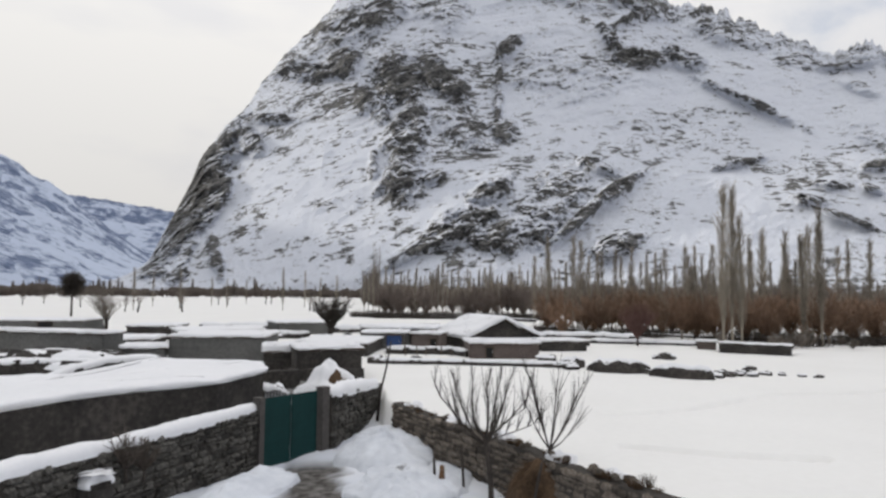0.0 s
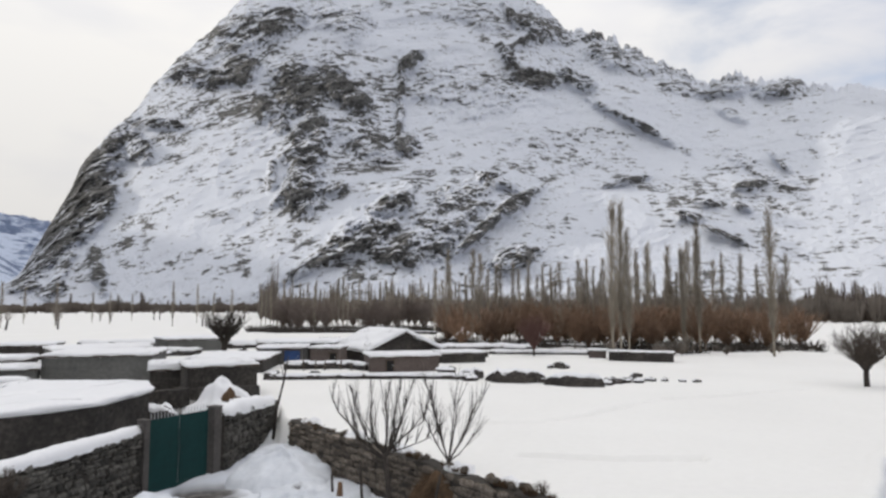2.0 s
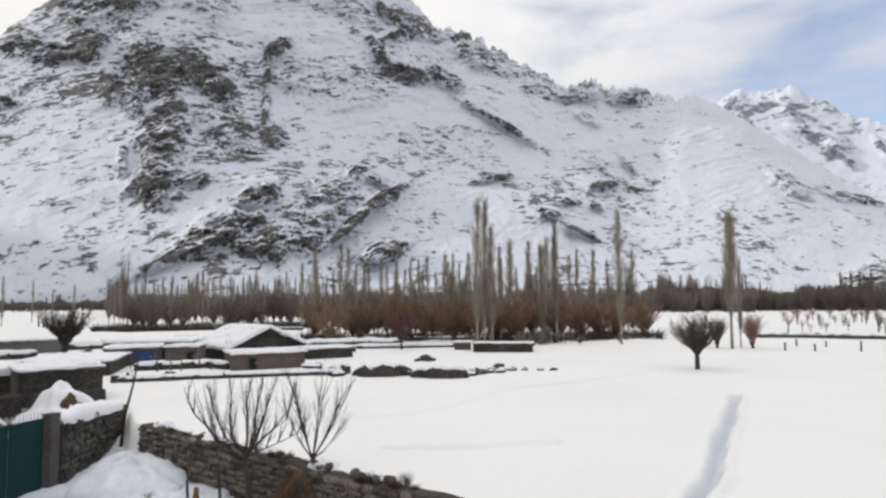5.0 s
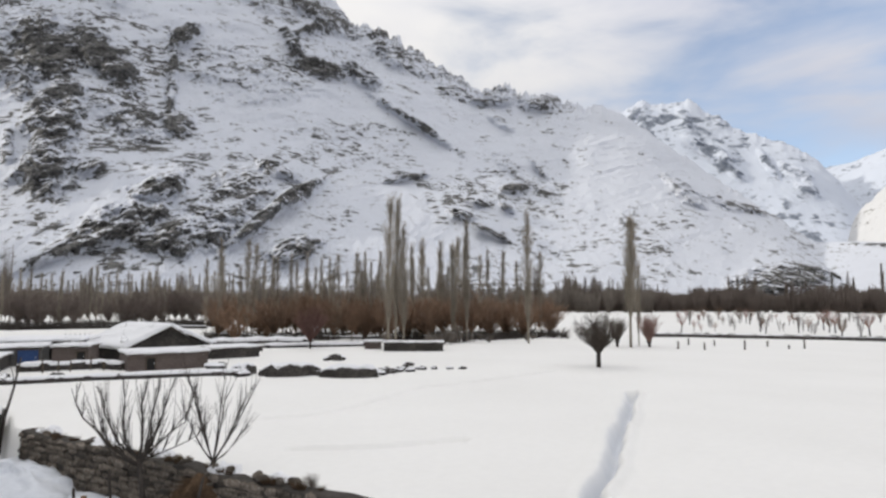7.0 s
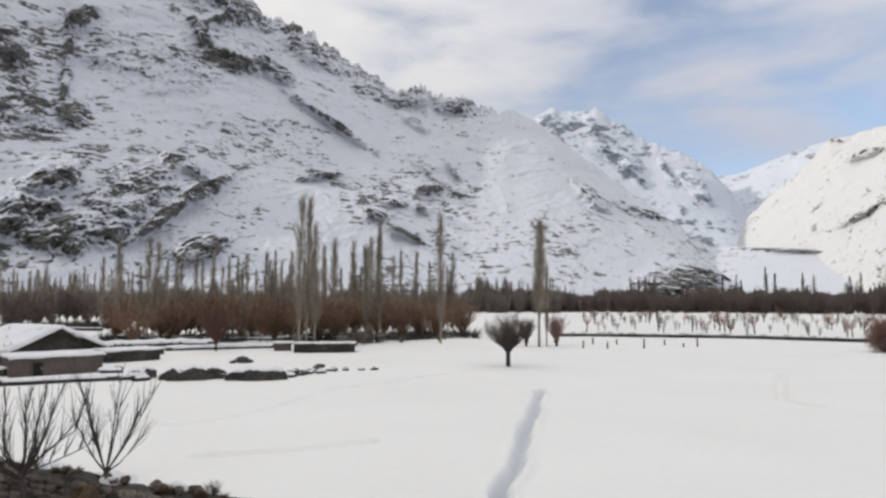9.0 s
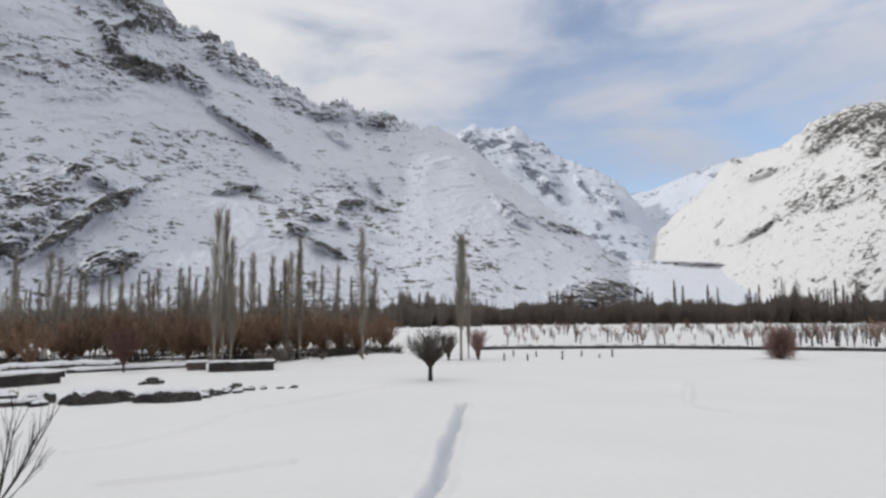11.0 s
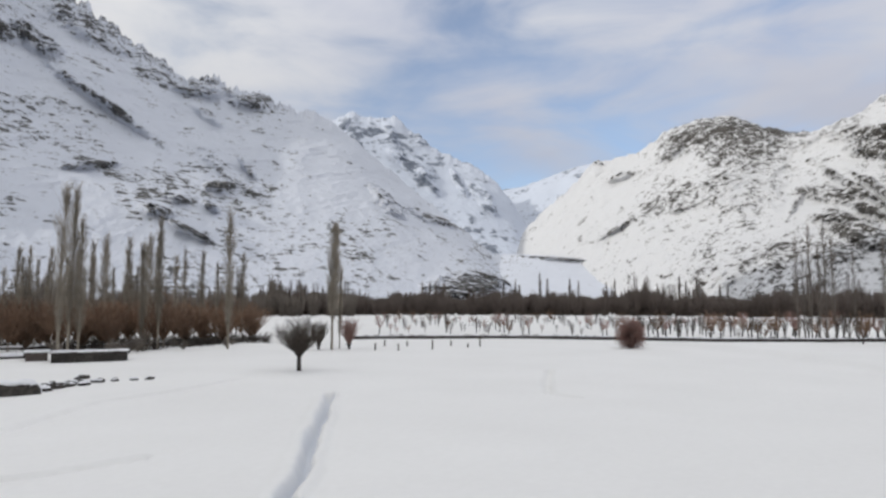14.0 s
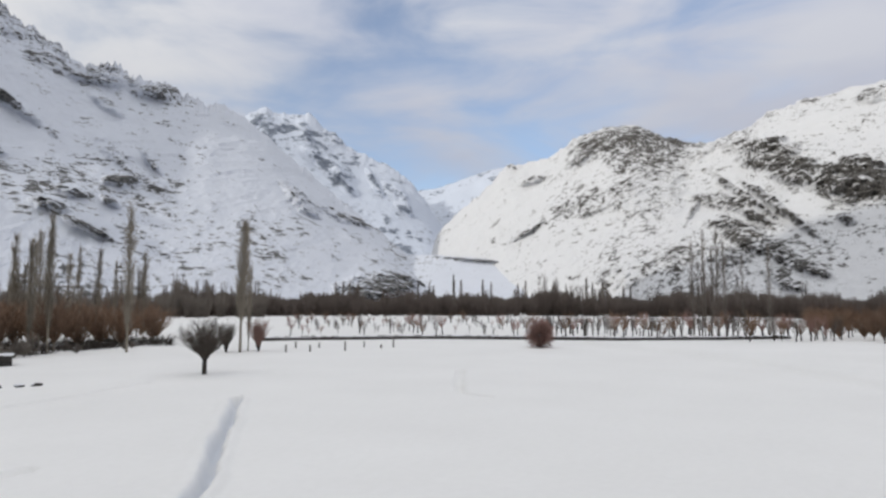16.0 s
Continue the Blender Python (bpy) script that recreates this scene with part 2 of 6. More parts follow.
def fbm(x, y, z, octaves=5, gain=0.5, seed=0):
    out, amp, total = 0, 1.0, 0.0
    for o in range(octaves):
        out = out + amp * vnoise(x, y, z, seed + o * 17)
        total += amp
        amp *= gain
        x, y, z = x * 2.03 + 5.1, y * 2.03 + 1.7, z * 2.03 + 9.3
    return out / total


def ridged(x, y, z, octaves=5, gain=0.5, seed=0):
    out, amp, total = 0, 1.0, 0.0
    for o in range(octaves):
        out = out + amp * (1 - np.abs(2 * vnoise(x, y, z, seed + o * 13) - 1))
        total += amp
        amp *= gain
        x, y, z = x * 2.07 + 3.1, y * 2.07 + 7.7, z * 2.07 + 2.3
    return out / total


def smooth(a, b, x):
    t = np.clip((x - a) / (b - a), 0, 1)
    return t * t * (3 - 2 * t)


def sheet(name, X, Y, Z, mat, attrs=None, wrap=False):
    """A grid of points as one smooth mesh."""
    na, nb = X.shape
    me = bpy.data.meshes.new(name)
    co = np.stack([X, Y, Z], -1).reshape(-1, 3).astype(np.float32)
    i = np.arange(na * nb).reshape(na, nb)
    a, b, c, d = i[:-1, :-1], i[1:, :-1], i[1:, 1:], i[:-1, 1:]
    quads = np.stack([a, b, c, d], -1).reshape(-1, 4)
    if wrap:
        quads = np.concatenate([quads, np.stack([i[-1, :-1], i[0, :-1], i[0, 1:], i[-1, 1:]], -1).reshape(-1, 4)])
    me.vertices.add(len(co))
    me.vertices.foreach_set("co", co.ravel())
    me.loops.add(quads.size)
    me.loops.foreach_set("vertex_index", quads.ravel().astype(np.int32))
    me.polygons.add(len(quads))
    me.polygons.foreach_set("loop_start", (np.arange(len(quads)) * 4).astype(np.int32))
    me.polygons.foreach_set("use_smooth", np.ones(len(quads), bool))
    me.update(calc_edges=True)
    for key, val in (attrs or {}).items():
        at = me.attributes.new(key, "FLOAT", "POINT")
        at.data.foreach_set("value", val.reshape(-1).astype(np.float32))
    me.materials.append(mat)
    return new(name, me)


# ---------------------------------------------------------------- mountains
def outcrops(az, el, lists, warp):
    """How far bare crags reach: each is a slanting lens of rock (bearing, height, half length, half width, slant, strength), in degrees."""
    out = np.zeros_like(az)
    for lens in lists:
        for a, e, hl, hw, slant, st in lens:
            s = radians(slant)
            dx, dy = (az - a) * np.cos(np.radians(e)), el - e
            p = (dx * math.cos(s) + dy * math.sin(s)) / hl
            q = (dy * math.cos(s) - dx * math.sin(s)) / hw
            d = np.sqrt(p * p + q * q) + warp
            out = np.maximum(out, st * (1 - smooth(0.45, 1.15, d)))
    return out


def massif(name, label, skyline, near, far, step, rows, mat, crags=(), rough=1.0, bare=0.0, seed=0, strata=20.0, jag=0.35, foot=-0.6, speck=1.0, thick=None, strata2=-35.0, turn=20.0, size=1.0, teeth=None):
    """A mountain side: from its foot line (bearing, distance) up to its crest line (bearing, height in degrees), with the crest at distance far."""
    a0, a1 = skyline[0][0], skyline[-1][0]
    n = int((a1 - a0) / step) + 1
    az1 = np.linspace(a0, a1, n)
    top = np.interp(az1, [p[0] for p in skyline], [p[1] for p in skyline])
    # the crest is broken at several scales
    one = np.zeros_like(az1)
    crest = (jag(az1) if callable(jag) else jag) * 2 * (fbm(az1 * 0.9, one, one + seed, 6, 0.62, seed) - 0.5) * smooth(1.0, 6.0, top)
    if teeth:
        crest = crest + teeth(az1) * (ridged(az1 * 1.05, one, one + seed, 4, 0.5, seed + 4) - 0.62)

    def soften(v, deg):
        w = np.exp(-0.5 * (np.arange(-int(3 * deg / step) - 1, int(3 * deg / step) + 2) * step / deg) ** 2)
        pad = len(w) // 2
        return np.convolve(np.pad(v, pad, mode="edge"), w / w.sum(), mode="valid")
    top = soften(top, 0.35)
    base_top = soften(top, 4.0)
    r0 = np.interp(az1, [p[0] for p in near], [p[1] for p in near])
    r1 = np.interp(az1, [p[0] for p in far], [p[1] for p in far])
    s = np.concatenate([np.linspace(0, 1, rows), [1.01, 1.05, 1.15, 1.35]])
    r0, r1 = soften(r0, 4.0), soften(r1, 4.0)
    S, AZ = np.meshgrid(s, az1)
    TOP, R0, R1 = top[:, None], r0[:, None], r1[:, None]
    TOP = base_top[:, None] + (TOP - base_top[:, None]) * smooth(0.25, 1.0, S)
    EL = foot + (TOP - foot) * np.minimum(S, 1) + crest[:, None] * smooth(0.90, 1.0, S) ** 2
    R = R0 + (R1 - R0) * S ** 1.15
    Z = EYE + R * np.tan(np.radians(EL))
    Z = np.where(S > 1, Z - (S - 1) * 2.2 * (Z + 30), Z)
    X, Y = R * np.sin(np.radians(AZ)), R * np.cos(np.radians(AZ))
    k = 1 / 340.0 / size
    # bedding: coordinates turned so that the layers slant across the face
    sl = radians(strata)
    U = (AZ - 0.5 * (a0 + a1)) * 0.0175 * 0.5 * (R0 + R1)
    U, Zs, Rs = U / size, Z / size, R / size
    P = U * math.cos(sl) + Zs * math.sin(sl)
    Q = Zs * math.cos(sl) - U * math.sin(sl)
    big = fbm(P * size * k * 0.8, Q * size * k * 1.0, R * k * 0.3, 3, 0.5, seed + 1)
    mid = ridged(P / 190.0, Q / 95.0, R / 300.0, 4, 0.55, seed + 2)
    ribs = ridged(U / 95.0 + 0.8 * big, Zs / 420.0, Rs / 600.0, 2, 0.45, seed + 31)
    small = ridged(P / 52.0, Q / 26.0, R / 60.0, 4, 0.6, seed + 3)
    warp = 1.25 * (fbm(P / 60.0, Q / 38.0, R / 90.0, 5, 0.66, seed + 5) - 0.5)
    crag = outcrops(AZ, EL, crags, warp)
    patch = fbm(P / 210.0, Q / 150.0, R / 300.0, 3, 0.5, seed + 9)
    edge = smooth(0, 0.06, S) * (1 - 0.75 * smooth(0.93, 1.0, S))
    bend1 = 60 * (fbm(U / 130.0, Zs / 130.0, Rs / 200.0, 3, 0.5, seed + 61) - 0.5)
    # the bedding: streaks, and ledges where rock stands out; it leans one way in the west and the other in the east
    slab = ledge = 0
    for lean, share in ((strata, smooth(turn + 8, turn - 8, AZ)), (strata2, smooth(turn - 8, turn + 8, AZ))):
        cs, sn = math.cos(radians(lean)), math.sin(radians(lean))
        p1, q1 = U * cs + Zs * sn + bend1, Zs * cs - U * sn + bend1 * 0.8
        a1 = fbm(p1 / 44.0, q1 / 22.0, R / 80.0, 6, 0.68, seed + 7)
        b1 = 1 - np.abs(2 * fbm(p1 / 70.0, q1 / 40.0, R / 90.0, 5, 0.6, seed + 8) - 1) * 2.2
        slab = slab + share * (0.62 * a1 + 0.38 * (1 - b1 * 0.5 - 0.25))
        f1 = (q1 / 34.0 + 2.6 * (fbm(p1 / 60.0, q1 / 45.0, R / 90.0, 4, 0.6, seed + 71) - 0.5)) % 1.0
        f2 = (q1 / 13.0 + 2.2 * (fbm(p1 / 30.0, q1 / 16.0, R / 90.0, 3, 0.6, seed + 73) - 0.5)) % 1.0
        ledge = ledge + share * (7.0 * np.where(f1 < 0.4, f1 / 0.4, (1 - f1) / 0.6) + 3.0 * np.where(f2 < 0.4, f2 / 0.4, (1 - f2) / 0.6))
    slab = (slab - slab.mean()) / (slab.std() + 1e-6)
    fine = 24 * (small - 0.5) * (0.3 + 1.1 * crag) + ledge * (0.10 + crag) + 20 * crag
    push = edge * rough * (100 * (big - 0.5) + 8 * (ribs - 0.5) * (1 - smooth(14, 28, AZ) * smooth(74, 60, AZ)) + 40 * (mid - 0.5) * (0.5 + crag) + fine)
    R = R - push * (R1 / 1800.0)
    X, Y = R * np.sin(np.radians(AZ)), R * np.cos(np.radians(AZ))
    # bare rock: crags, streaks, and faces too steep to hold snow; the ledges between stay white
    steep = np.zeros_like(Z)
    steep[:, 1:-1] = (fine[:, 2:] - fine[:, :-2]) / np.maximum(Zs[:, 2:] - Zs[:, :-2], 0.5)
    steep = np.tanh(1.3 * steep)
    dens = thick(AZ, EL) if thick else 0.5 + 0 * AZ
    rock = -0.09 + 0.18 * speck * slab + 0.30 * dens + 1.0 * (patch - 0.5) + 0.20 * steep * (0.3 + crag) + 0.58 * crag + bare
    rock = rock * smooth(0.0, 0.10, S) + 0.02
    ob = sheet(name, X, Y, Z, mat, {"rock": rock})
    return tagged(ob, label, "mountain", kind="structure")


CRAGS_WEST = [(-21.5, 7.6, 7.9, 2.03, 67, 1.6), (-17.0, 12.5, 1.6, 0.97, -33, 1.1), (-19.8, 7.3, 2.9, 0.95, 66, 1.3), (-21.9, 3.0, 3.0, 0.66, 67, 1),
              (-19.4, 2.5, 2.2, 0.59, 105, 1), (-15.5, 14.5, 2.1, 0.4, 6, 0.9), (-11.8, 18.6, 4.3, 0.75, 3, 0.85), (-9.2, 19.3, 1.6, 1.49, 21, 0.85),
              (-9.6, 22.3, 3.6, 1.54, 21, 0.6), (-5.9, 23.3, 2.9, 1.43, 30, 0.9), (-0.6, 24.1, 3.0, 1.57, -18, 0.55), (-4.0, 18.2, 2.4, 2.29, -59, 0.9),
              (-0.3, 18.4, 3.1, 1.49, -37, 1), (-6.6, 16.0, 2.1, 1.08, -46, 0.95), (-3.5, 13.3, 3.5, 1.85, 75, 0.9)]
CRAGS_LOW = [(1.5, 14.6, 3.2, 1.73, -28, 0.6), (4.8, 16.8, 3.5, 0.48, 86, 0.75), (5.2, 14.4, 1.5, 1.3, 0, 0.6), (5.8, 21.0, 1.6, 0.76, 36, 1.1),
             (-3.9, 9.4, 2.6, 1.96, 59, 1.05), (-6.4, 10.8, 0.6, 1.4, 0, 0.9), (-0.9, 9.9, 1.3, 0.5, 20, 0.8), (-2.5, 3.8, 5.5, 0.74, 29, 0.9),
             (1.6, 5.9, 3.2, 1.47, 20, 1.1), (4.2, 8.7, 2.4, 1.11, 24, 1.1), (6.4, 5.0, 4.0, 1.65, 10, 1.0), (9.3, 7.9, 3.7, 2.12, 29, 0.75),
             (12.5, 6.7, 5.2, 0.55, 40, 1.05), (15.3, 8.7, 2.8, 0.63, 36, 1.1), (13.7, 10.7, 2.2, 0.67, -19, 0.85), (15.2, 4.2, 2.8, 1.05, 12, 1.05)]
CRAGS_TOP = [(14.7, 21.2, 1.6, 0.55, -55, 1.1), (17.3, 19.4, 2.7, 0.73, -7, 1.1), (20.6, 19.3, 2.1, 0.81, -33, 1.1), (16.1, 22.6, 2.1, 0.36, 17, 0.9),
             (25.2, 15.4, 4.9, 0.34, -32, 0.95), (14.9, 24.8, 1.4, 0.43, -54, 0.9), (17.9, 23.7, 2.8, 1.04, -27, 0.75), (22.4, 22.8, 1.3, 0.51, 13, 0.95),
             (24.6, 20.8, 3.4, 1.36, -21, 0.7), (11.8, 24.8, 3.0, 0.94, -17, 0.45), (10.7, 19.0, 6.1, 2.29, -8, 0.38), (24.4, 10.5, 2.3, 0.21, 9, 0.95),
             (29.8, 7.1, 1.4, 0.5, -15, 1.05), (32.2, 5.7, 2.3, 0.29, -23, 1.05), (33.8, 7.9, 1.0, 0.32, -25, 1.05), (30.9, 8.3, 1.5, 0.29, -12, 0.9)]
CRAGS_SLOPE = [(34.7, 9.6, 1.4, 0.4, 5, 0.8), (36.7, 11.2, 1.4, 0.29, -46, 0.75), (33.2, 15.3, 1.4, 0.32, -31, 0.55), (29.1, 18.0, 1.7, 0.71, -27, 0.5),
               (37.8, 17.0, 1.3, 0.6, 0, 0.9), (33.4, 18.1, 2.4, 0.5, -8, 0.8), (30.0, 18.8, 1.3, 0.55, -25, 0.8), (27.9, 19.8, 1.5, 0.6, -28, 0.75), (32.1, 16.9, 2.4, 0.2, -4, 0.8)]
CRAGS_EAST = [(48.7, 8.9, 2.0, 0.7, -40, 1), (52.8, 7.4, 4.0, 0.5, -19, 0.8), (57.7, 5.3, 2.7, 0.39, -42, 0.8),
              (55.7, 1.4, 3.8, 1.15, 4, 1.6), (37.1, 16.6, 1.9, 0.67, 3, 0.9), (33.2, 17.5, 2.7, 0.46, -11, 0.7), (35.3, 10.8, 3.8, 0.67, -34, 0.4)]
CRAGS_BACK = [(52.2, 11.0, 2.0, 0.5, -52, 0.8), (57.3, 9.4, 2.2, 0.7, -52, 0.6), (44.8, 15.4, 1.2, 0.4, 60, 0.45), (49.0, 15.0, 1.4, 0.4, -60, 0.4), (55.2, 10.6, 1.8, 0.35, -60, 0.6), (50.6, 12.2, 2.2, 0.4, -35, 0.6)]
CRAGS_RIGHT = [(88.2, 12.1, 3.0, 0.8, -6, 1.1), (90.1, 9.8, 2.0, 0.68, -23, 1.1), (86.7, 8.5, 3.2, 0.36, -41, 1.1), (89.4, 7.1, 2.2, 0.36, -34, 1.05),
               (85.4, 8.3, 2.8, 0.58, -13, 1.0), (87.1, 7.0, 1.9, 0.41, -29, 1), (84.9, 6.4, 1.7, 0.4, -5, 0.9), (87.9, 4.7, 1.9, 0.71, -17, 0.9),
               (82.9, 8.0, 1.4, 0.26, 58, 0.9), (77.4, 2.4, 3.3, 1.04, 11, 0.65), (81.2, 1.6, 3.4, 1.42, 5, 0.55), (84.8, 3.9, 2.4, 1.21, -16, 0.5),
               (89.4, 1.9, 1.7, 0.83, -28, 0.75), (75.3, 8.2, 2.7, 0.26, 21, 0.5), (68.7, 6.1, 2.0, 0.23, 28, 0.7), (69.3, 10.7, 1.7, 0.27, 12, 0.75)]
CRAGS_KNOLL = [(67.4, 12.0, 0.7, 0.18, -24, 0.9), (76.8, 14.0, 4.0, 1.13, 8, 0.5), (81.1, 13.6, 1.8, 0.59, -14, 0.7), (79.3, 9.4, 4.1, 2.26, 23, 0.42),
               (73.6, 12.4, 1.6, 0.61, 34, 0.6), (86.0, 13.2, 2.3, 0.58, 17, 0.6), (84.4, 2.4, 1.9, 1.25, 0, 0.45)]
CRAGS_FACE = [(94.3, 9.0, 2.8, 1.77, -9, 1.35), (89.5, 10.9, 4.2, 0.72, -15, 1.0), (89.2, 7.4, 3.8, 0.38, -41, 1.15), (84.8, 8.2, 2.7, 0.66, -15, 1.0), (87.2, 5.1, 3.0, 1.0, -22, 0.8), (90.9, 2.8, 1.8, 0.6, -25, 0.95), (85.8, 6.5, 1.7, 0.35, -28, 0.9), (91.8, 15.6, 1.2, 0.36, 0, 0.85), (95.7, 15.2, 1.4, 0.61, 17, 0.85), (93.5, 6.5, 0.7, 0.31, -28, 0.9), (82.1, 3.8, 2.7, 1.31, 27, 0.5), (81.7, 12.8, 4.7, 1.73, 20, 0.35), (88.6, 3.9, 1.2, 0.34, -42, 0.9)]
SPECKLED = [(78.9, 12.9, 6.0, 2.56, -5, 0.75), (75.1, 9.1, 9.3, 1.4, 22, 0.42), (81.6, 8.8, 5.6, 2.33, 30, 0.35), (87.8, 4.4, 7.0, 3.26, -25, 0.4), (92.3, 9.8, 7.0, 2.79, -10, 0.35),
               (79.2, 3.7, 7.0, 1.63, 10, 0.25)]


def right_cover(az, el):
    """Rock shows along the crest and on the eastern face; the western snow slope is nearly whole."""
    return -0.10 + 2.5 * outcrops(az, el, (SPECKLED,), 0) - 0.25 * smooth(74, 66, az)


def main_cover(az, el):
    """How much rock shows between the crags: most on the western half and the heights, least on the eastern snow slope."""
    west = 0.48 * smooth(6, 20, el) * (1 - smooth(14, 34, az)) + 0.25 * smooth(30, 10, az) + 0.35 * smooth(-3, -10, az) * smooth(9, 15, el)
    west = west - 0.55 * smooth(-2, 2, az) * smooth(18, 12, az) * smooth(16, 21, el)
    west = west + 0.45 * smooth(-8, -3, az) * smooth(9, 3, az) * smooth(9, 13, el) * smooth(24, 19, el)
    east = 0.60 * smooth(10, 20, az) * smooth(44, 36, az) * smooth(15, 10, el) - 1.0 * smooth(38, 43, az) * smooth(58, 50, az) * smooth(6, 9, el)
    return 0.24 + west + east - 0.15 * smooth(5, 1, el) - 0.12 * smooth(2, 6, az) * smooth(26, 20, az)


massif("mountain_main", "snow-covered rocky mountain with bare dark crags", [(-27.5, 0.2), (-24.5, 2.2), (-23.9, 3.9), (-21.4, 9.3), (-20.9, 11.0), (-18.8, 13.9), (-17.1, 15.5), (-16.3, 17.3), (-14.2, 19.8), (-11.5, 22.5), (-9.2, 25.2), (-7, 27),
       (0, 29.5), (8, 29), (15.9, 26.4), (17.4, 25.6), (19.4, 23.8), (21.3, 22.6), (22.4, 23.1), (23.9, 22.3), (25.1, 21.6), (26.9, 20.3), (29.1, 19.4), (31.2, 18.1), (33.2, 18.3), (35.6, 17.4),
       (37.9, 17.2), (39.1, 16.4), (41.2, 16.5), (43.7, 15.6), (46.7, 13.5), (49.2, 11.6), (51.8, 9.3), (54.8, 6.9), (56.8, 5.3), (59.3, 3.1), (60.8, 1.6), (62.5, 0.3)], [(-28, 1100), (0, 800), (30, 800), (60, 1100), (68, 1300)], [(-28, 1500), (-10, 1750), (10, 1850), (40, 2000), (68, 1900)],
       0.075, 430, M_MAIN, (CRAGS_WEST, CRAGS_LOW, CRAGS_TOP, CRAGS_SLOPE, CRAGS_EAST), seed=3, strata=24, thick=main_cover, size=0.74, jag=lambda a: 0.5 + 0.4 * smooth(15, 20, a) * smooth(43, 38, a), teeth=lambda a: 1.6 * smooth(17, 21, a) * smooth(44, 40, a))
massif("mountain_back", "high snowy peaks in the distance behind, tinted pale for haze", [(36, 12), (38, 14), (41, 15.6), (43.7, 15.5), (44.7, 16.0), (45.6, 16.7), (47.1, 16.0), (49.2, 16.2), (50.7, 15.2), (53.8, 13.2),
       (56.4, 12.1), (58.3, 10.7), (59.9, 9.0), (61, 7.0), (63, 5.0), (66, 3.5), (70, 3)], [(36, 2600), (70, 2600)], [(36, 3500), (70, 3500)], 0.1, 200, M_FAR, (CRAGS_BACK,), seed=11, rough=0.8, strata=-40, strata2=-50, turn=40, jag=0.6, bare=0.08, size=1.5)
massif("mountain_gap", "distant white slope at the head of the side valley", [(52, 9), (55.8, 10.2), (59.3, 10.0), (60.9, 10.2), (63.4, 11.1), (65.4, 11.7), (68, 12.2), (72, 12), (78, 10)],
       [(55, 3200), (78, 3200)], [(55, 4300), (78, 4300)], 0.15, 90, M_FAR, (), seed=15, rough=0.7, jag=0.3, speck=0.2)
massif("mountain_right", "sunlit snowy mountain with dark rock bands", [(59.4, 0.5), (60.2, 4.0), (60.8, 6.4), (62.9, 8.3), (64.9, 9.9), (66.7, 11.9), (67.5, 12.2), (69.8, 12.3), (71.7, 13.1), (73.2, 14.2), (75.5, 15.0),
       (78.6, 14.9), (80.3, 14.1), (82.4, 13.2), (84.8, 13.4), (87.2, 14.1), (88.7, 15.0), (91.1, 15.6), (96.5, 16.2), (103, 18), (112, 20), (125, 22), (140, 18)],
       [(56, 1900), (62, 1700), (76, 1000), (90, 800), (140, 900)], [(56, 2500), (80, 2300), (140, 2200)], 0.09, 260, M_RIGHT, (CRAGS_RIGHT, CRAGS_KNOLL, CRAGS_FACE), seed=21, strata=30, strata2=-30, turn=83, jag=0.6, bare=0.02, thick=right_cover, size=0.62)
massif("valley_terrace", "flat snowy terrace with a dark scarp at the valley mouth", [(54, 2.4), (56, 3.6), (58, 4.2), (60.8, 4.25), (64.8, 3.95), (70.6, 3.55), (74, 3.3), (80, 2.6), (84, 1.6), (86, 0.2)],
       [(54, 1300), (68, 1280), (76, 1300), (86, 1400)], [(54, 1950), (70, 1850), (86, 2100)], 0.12, 90, M_MAIN, ([(65.6, 3.70, 5.8, 0.22, -4, 1.7)],), seed=51, rough=0.5, jag=0.12, speck=0.3, bare=-0.1)
massif("mountain_left", "far snowy mountain side across the valley, tinted blue for haze", [(-62, 22), (-52, 16), (-45, 13), (-40, 11.6), (-34.9, 9.8), (-33, 8.6), (-31, 7.4), (-29.3, 6.2), (-27, 4.4), (-24, 2.2), (-21, 0.3)],
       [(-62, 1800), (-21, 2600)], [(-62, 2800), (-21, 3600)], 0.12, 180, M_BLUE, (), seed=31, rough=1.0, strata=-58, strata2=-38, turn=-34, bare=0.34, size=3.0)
massif("mountain_left_far", "farthest snowy ridge, tinted blue for haze", [(-34, 7.0), (-30, 7.2), (-28.8, 7.1), (-25, 6.6), (-23, 6.3), (-19, 5.6), (-15, 4)],
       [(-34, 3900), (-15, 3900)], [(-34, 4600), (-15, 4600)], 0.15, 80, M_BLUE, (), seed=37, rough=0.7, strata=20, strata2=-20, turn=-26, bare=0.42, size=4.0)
# unseen ridge, its height chosen to keep the low sun off the valley
massif("mountain_behind", "unseen valley side behind, added to shade the valley floor", [(-190, 30), (-165, 38), (-130, 41), (-100, 42), (-80, 42), (-65, 41), (-56, 38), (-50, 30), (-45, 20), (-42, 8)],
       [(-190, 600), (-60, 800), (-42, 1100)], [(-190, 1500), (-42, 1500)], 0.6, 80, M_MAIN, (), seed=41)


# ---------------------------------------------------------------- ground
WALL_LINE = ((8, 10.8), (10, 9.6), (13, 7.8), (16.2, 5.7), (18, 4.4), (20.7, 2.9), (23, 1.65), (25.4, 0.1), (28.8, -1.95), (30, -2.6), (36, -3.4), (60, -3.4))
PATH = ((6.25, 7.3), (8.75, 9.8), (11.5, 13.0), (13.4, 14.55), (15.05, 16.1), (17.25, 18.2), (19.4, 20.1), (22.3, 22.9), (25.3, 25.6))
YARD = -1.4
BANK = ((30, -12), (45.8, -4.4), (61.5, 4.9), (72.8, 17.2), (80.7, 26.2))
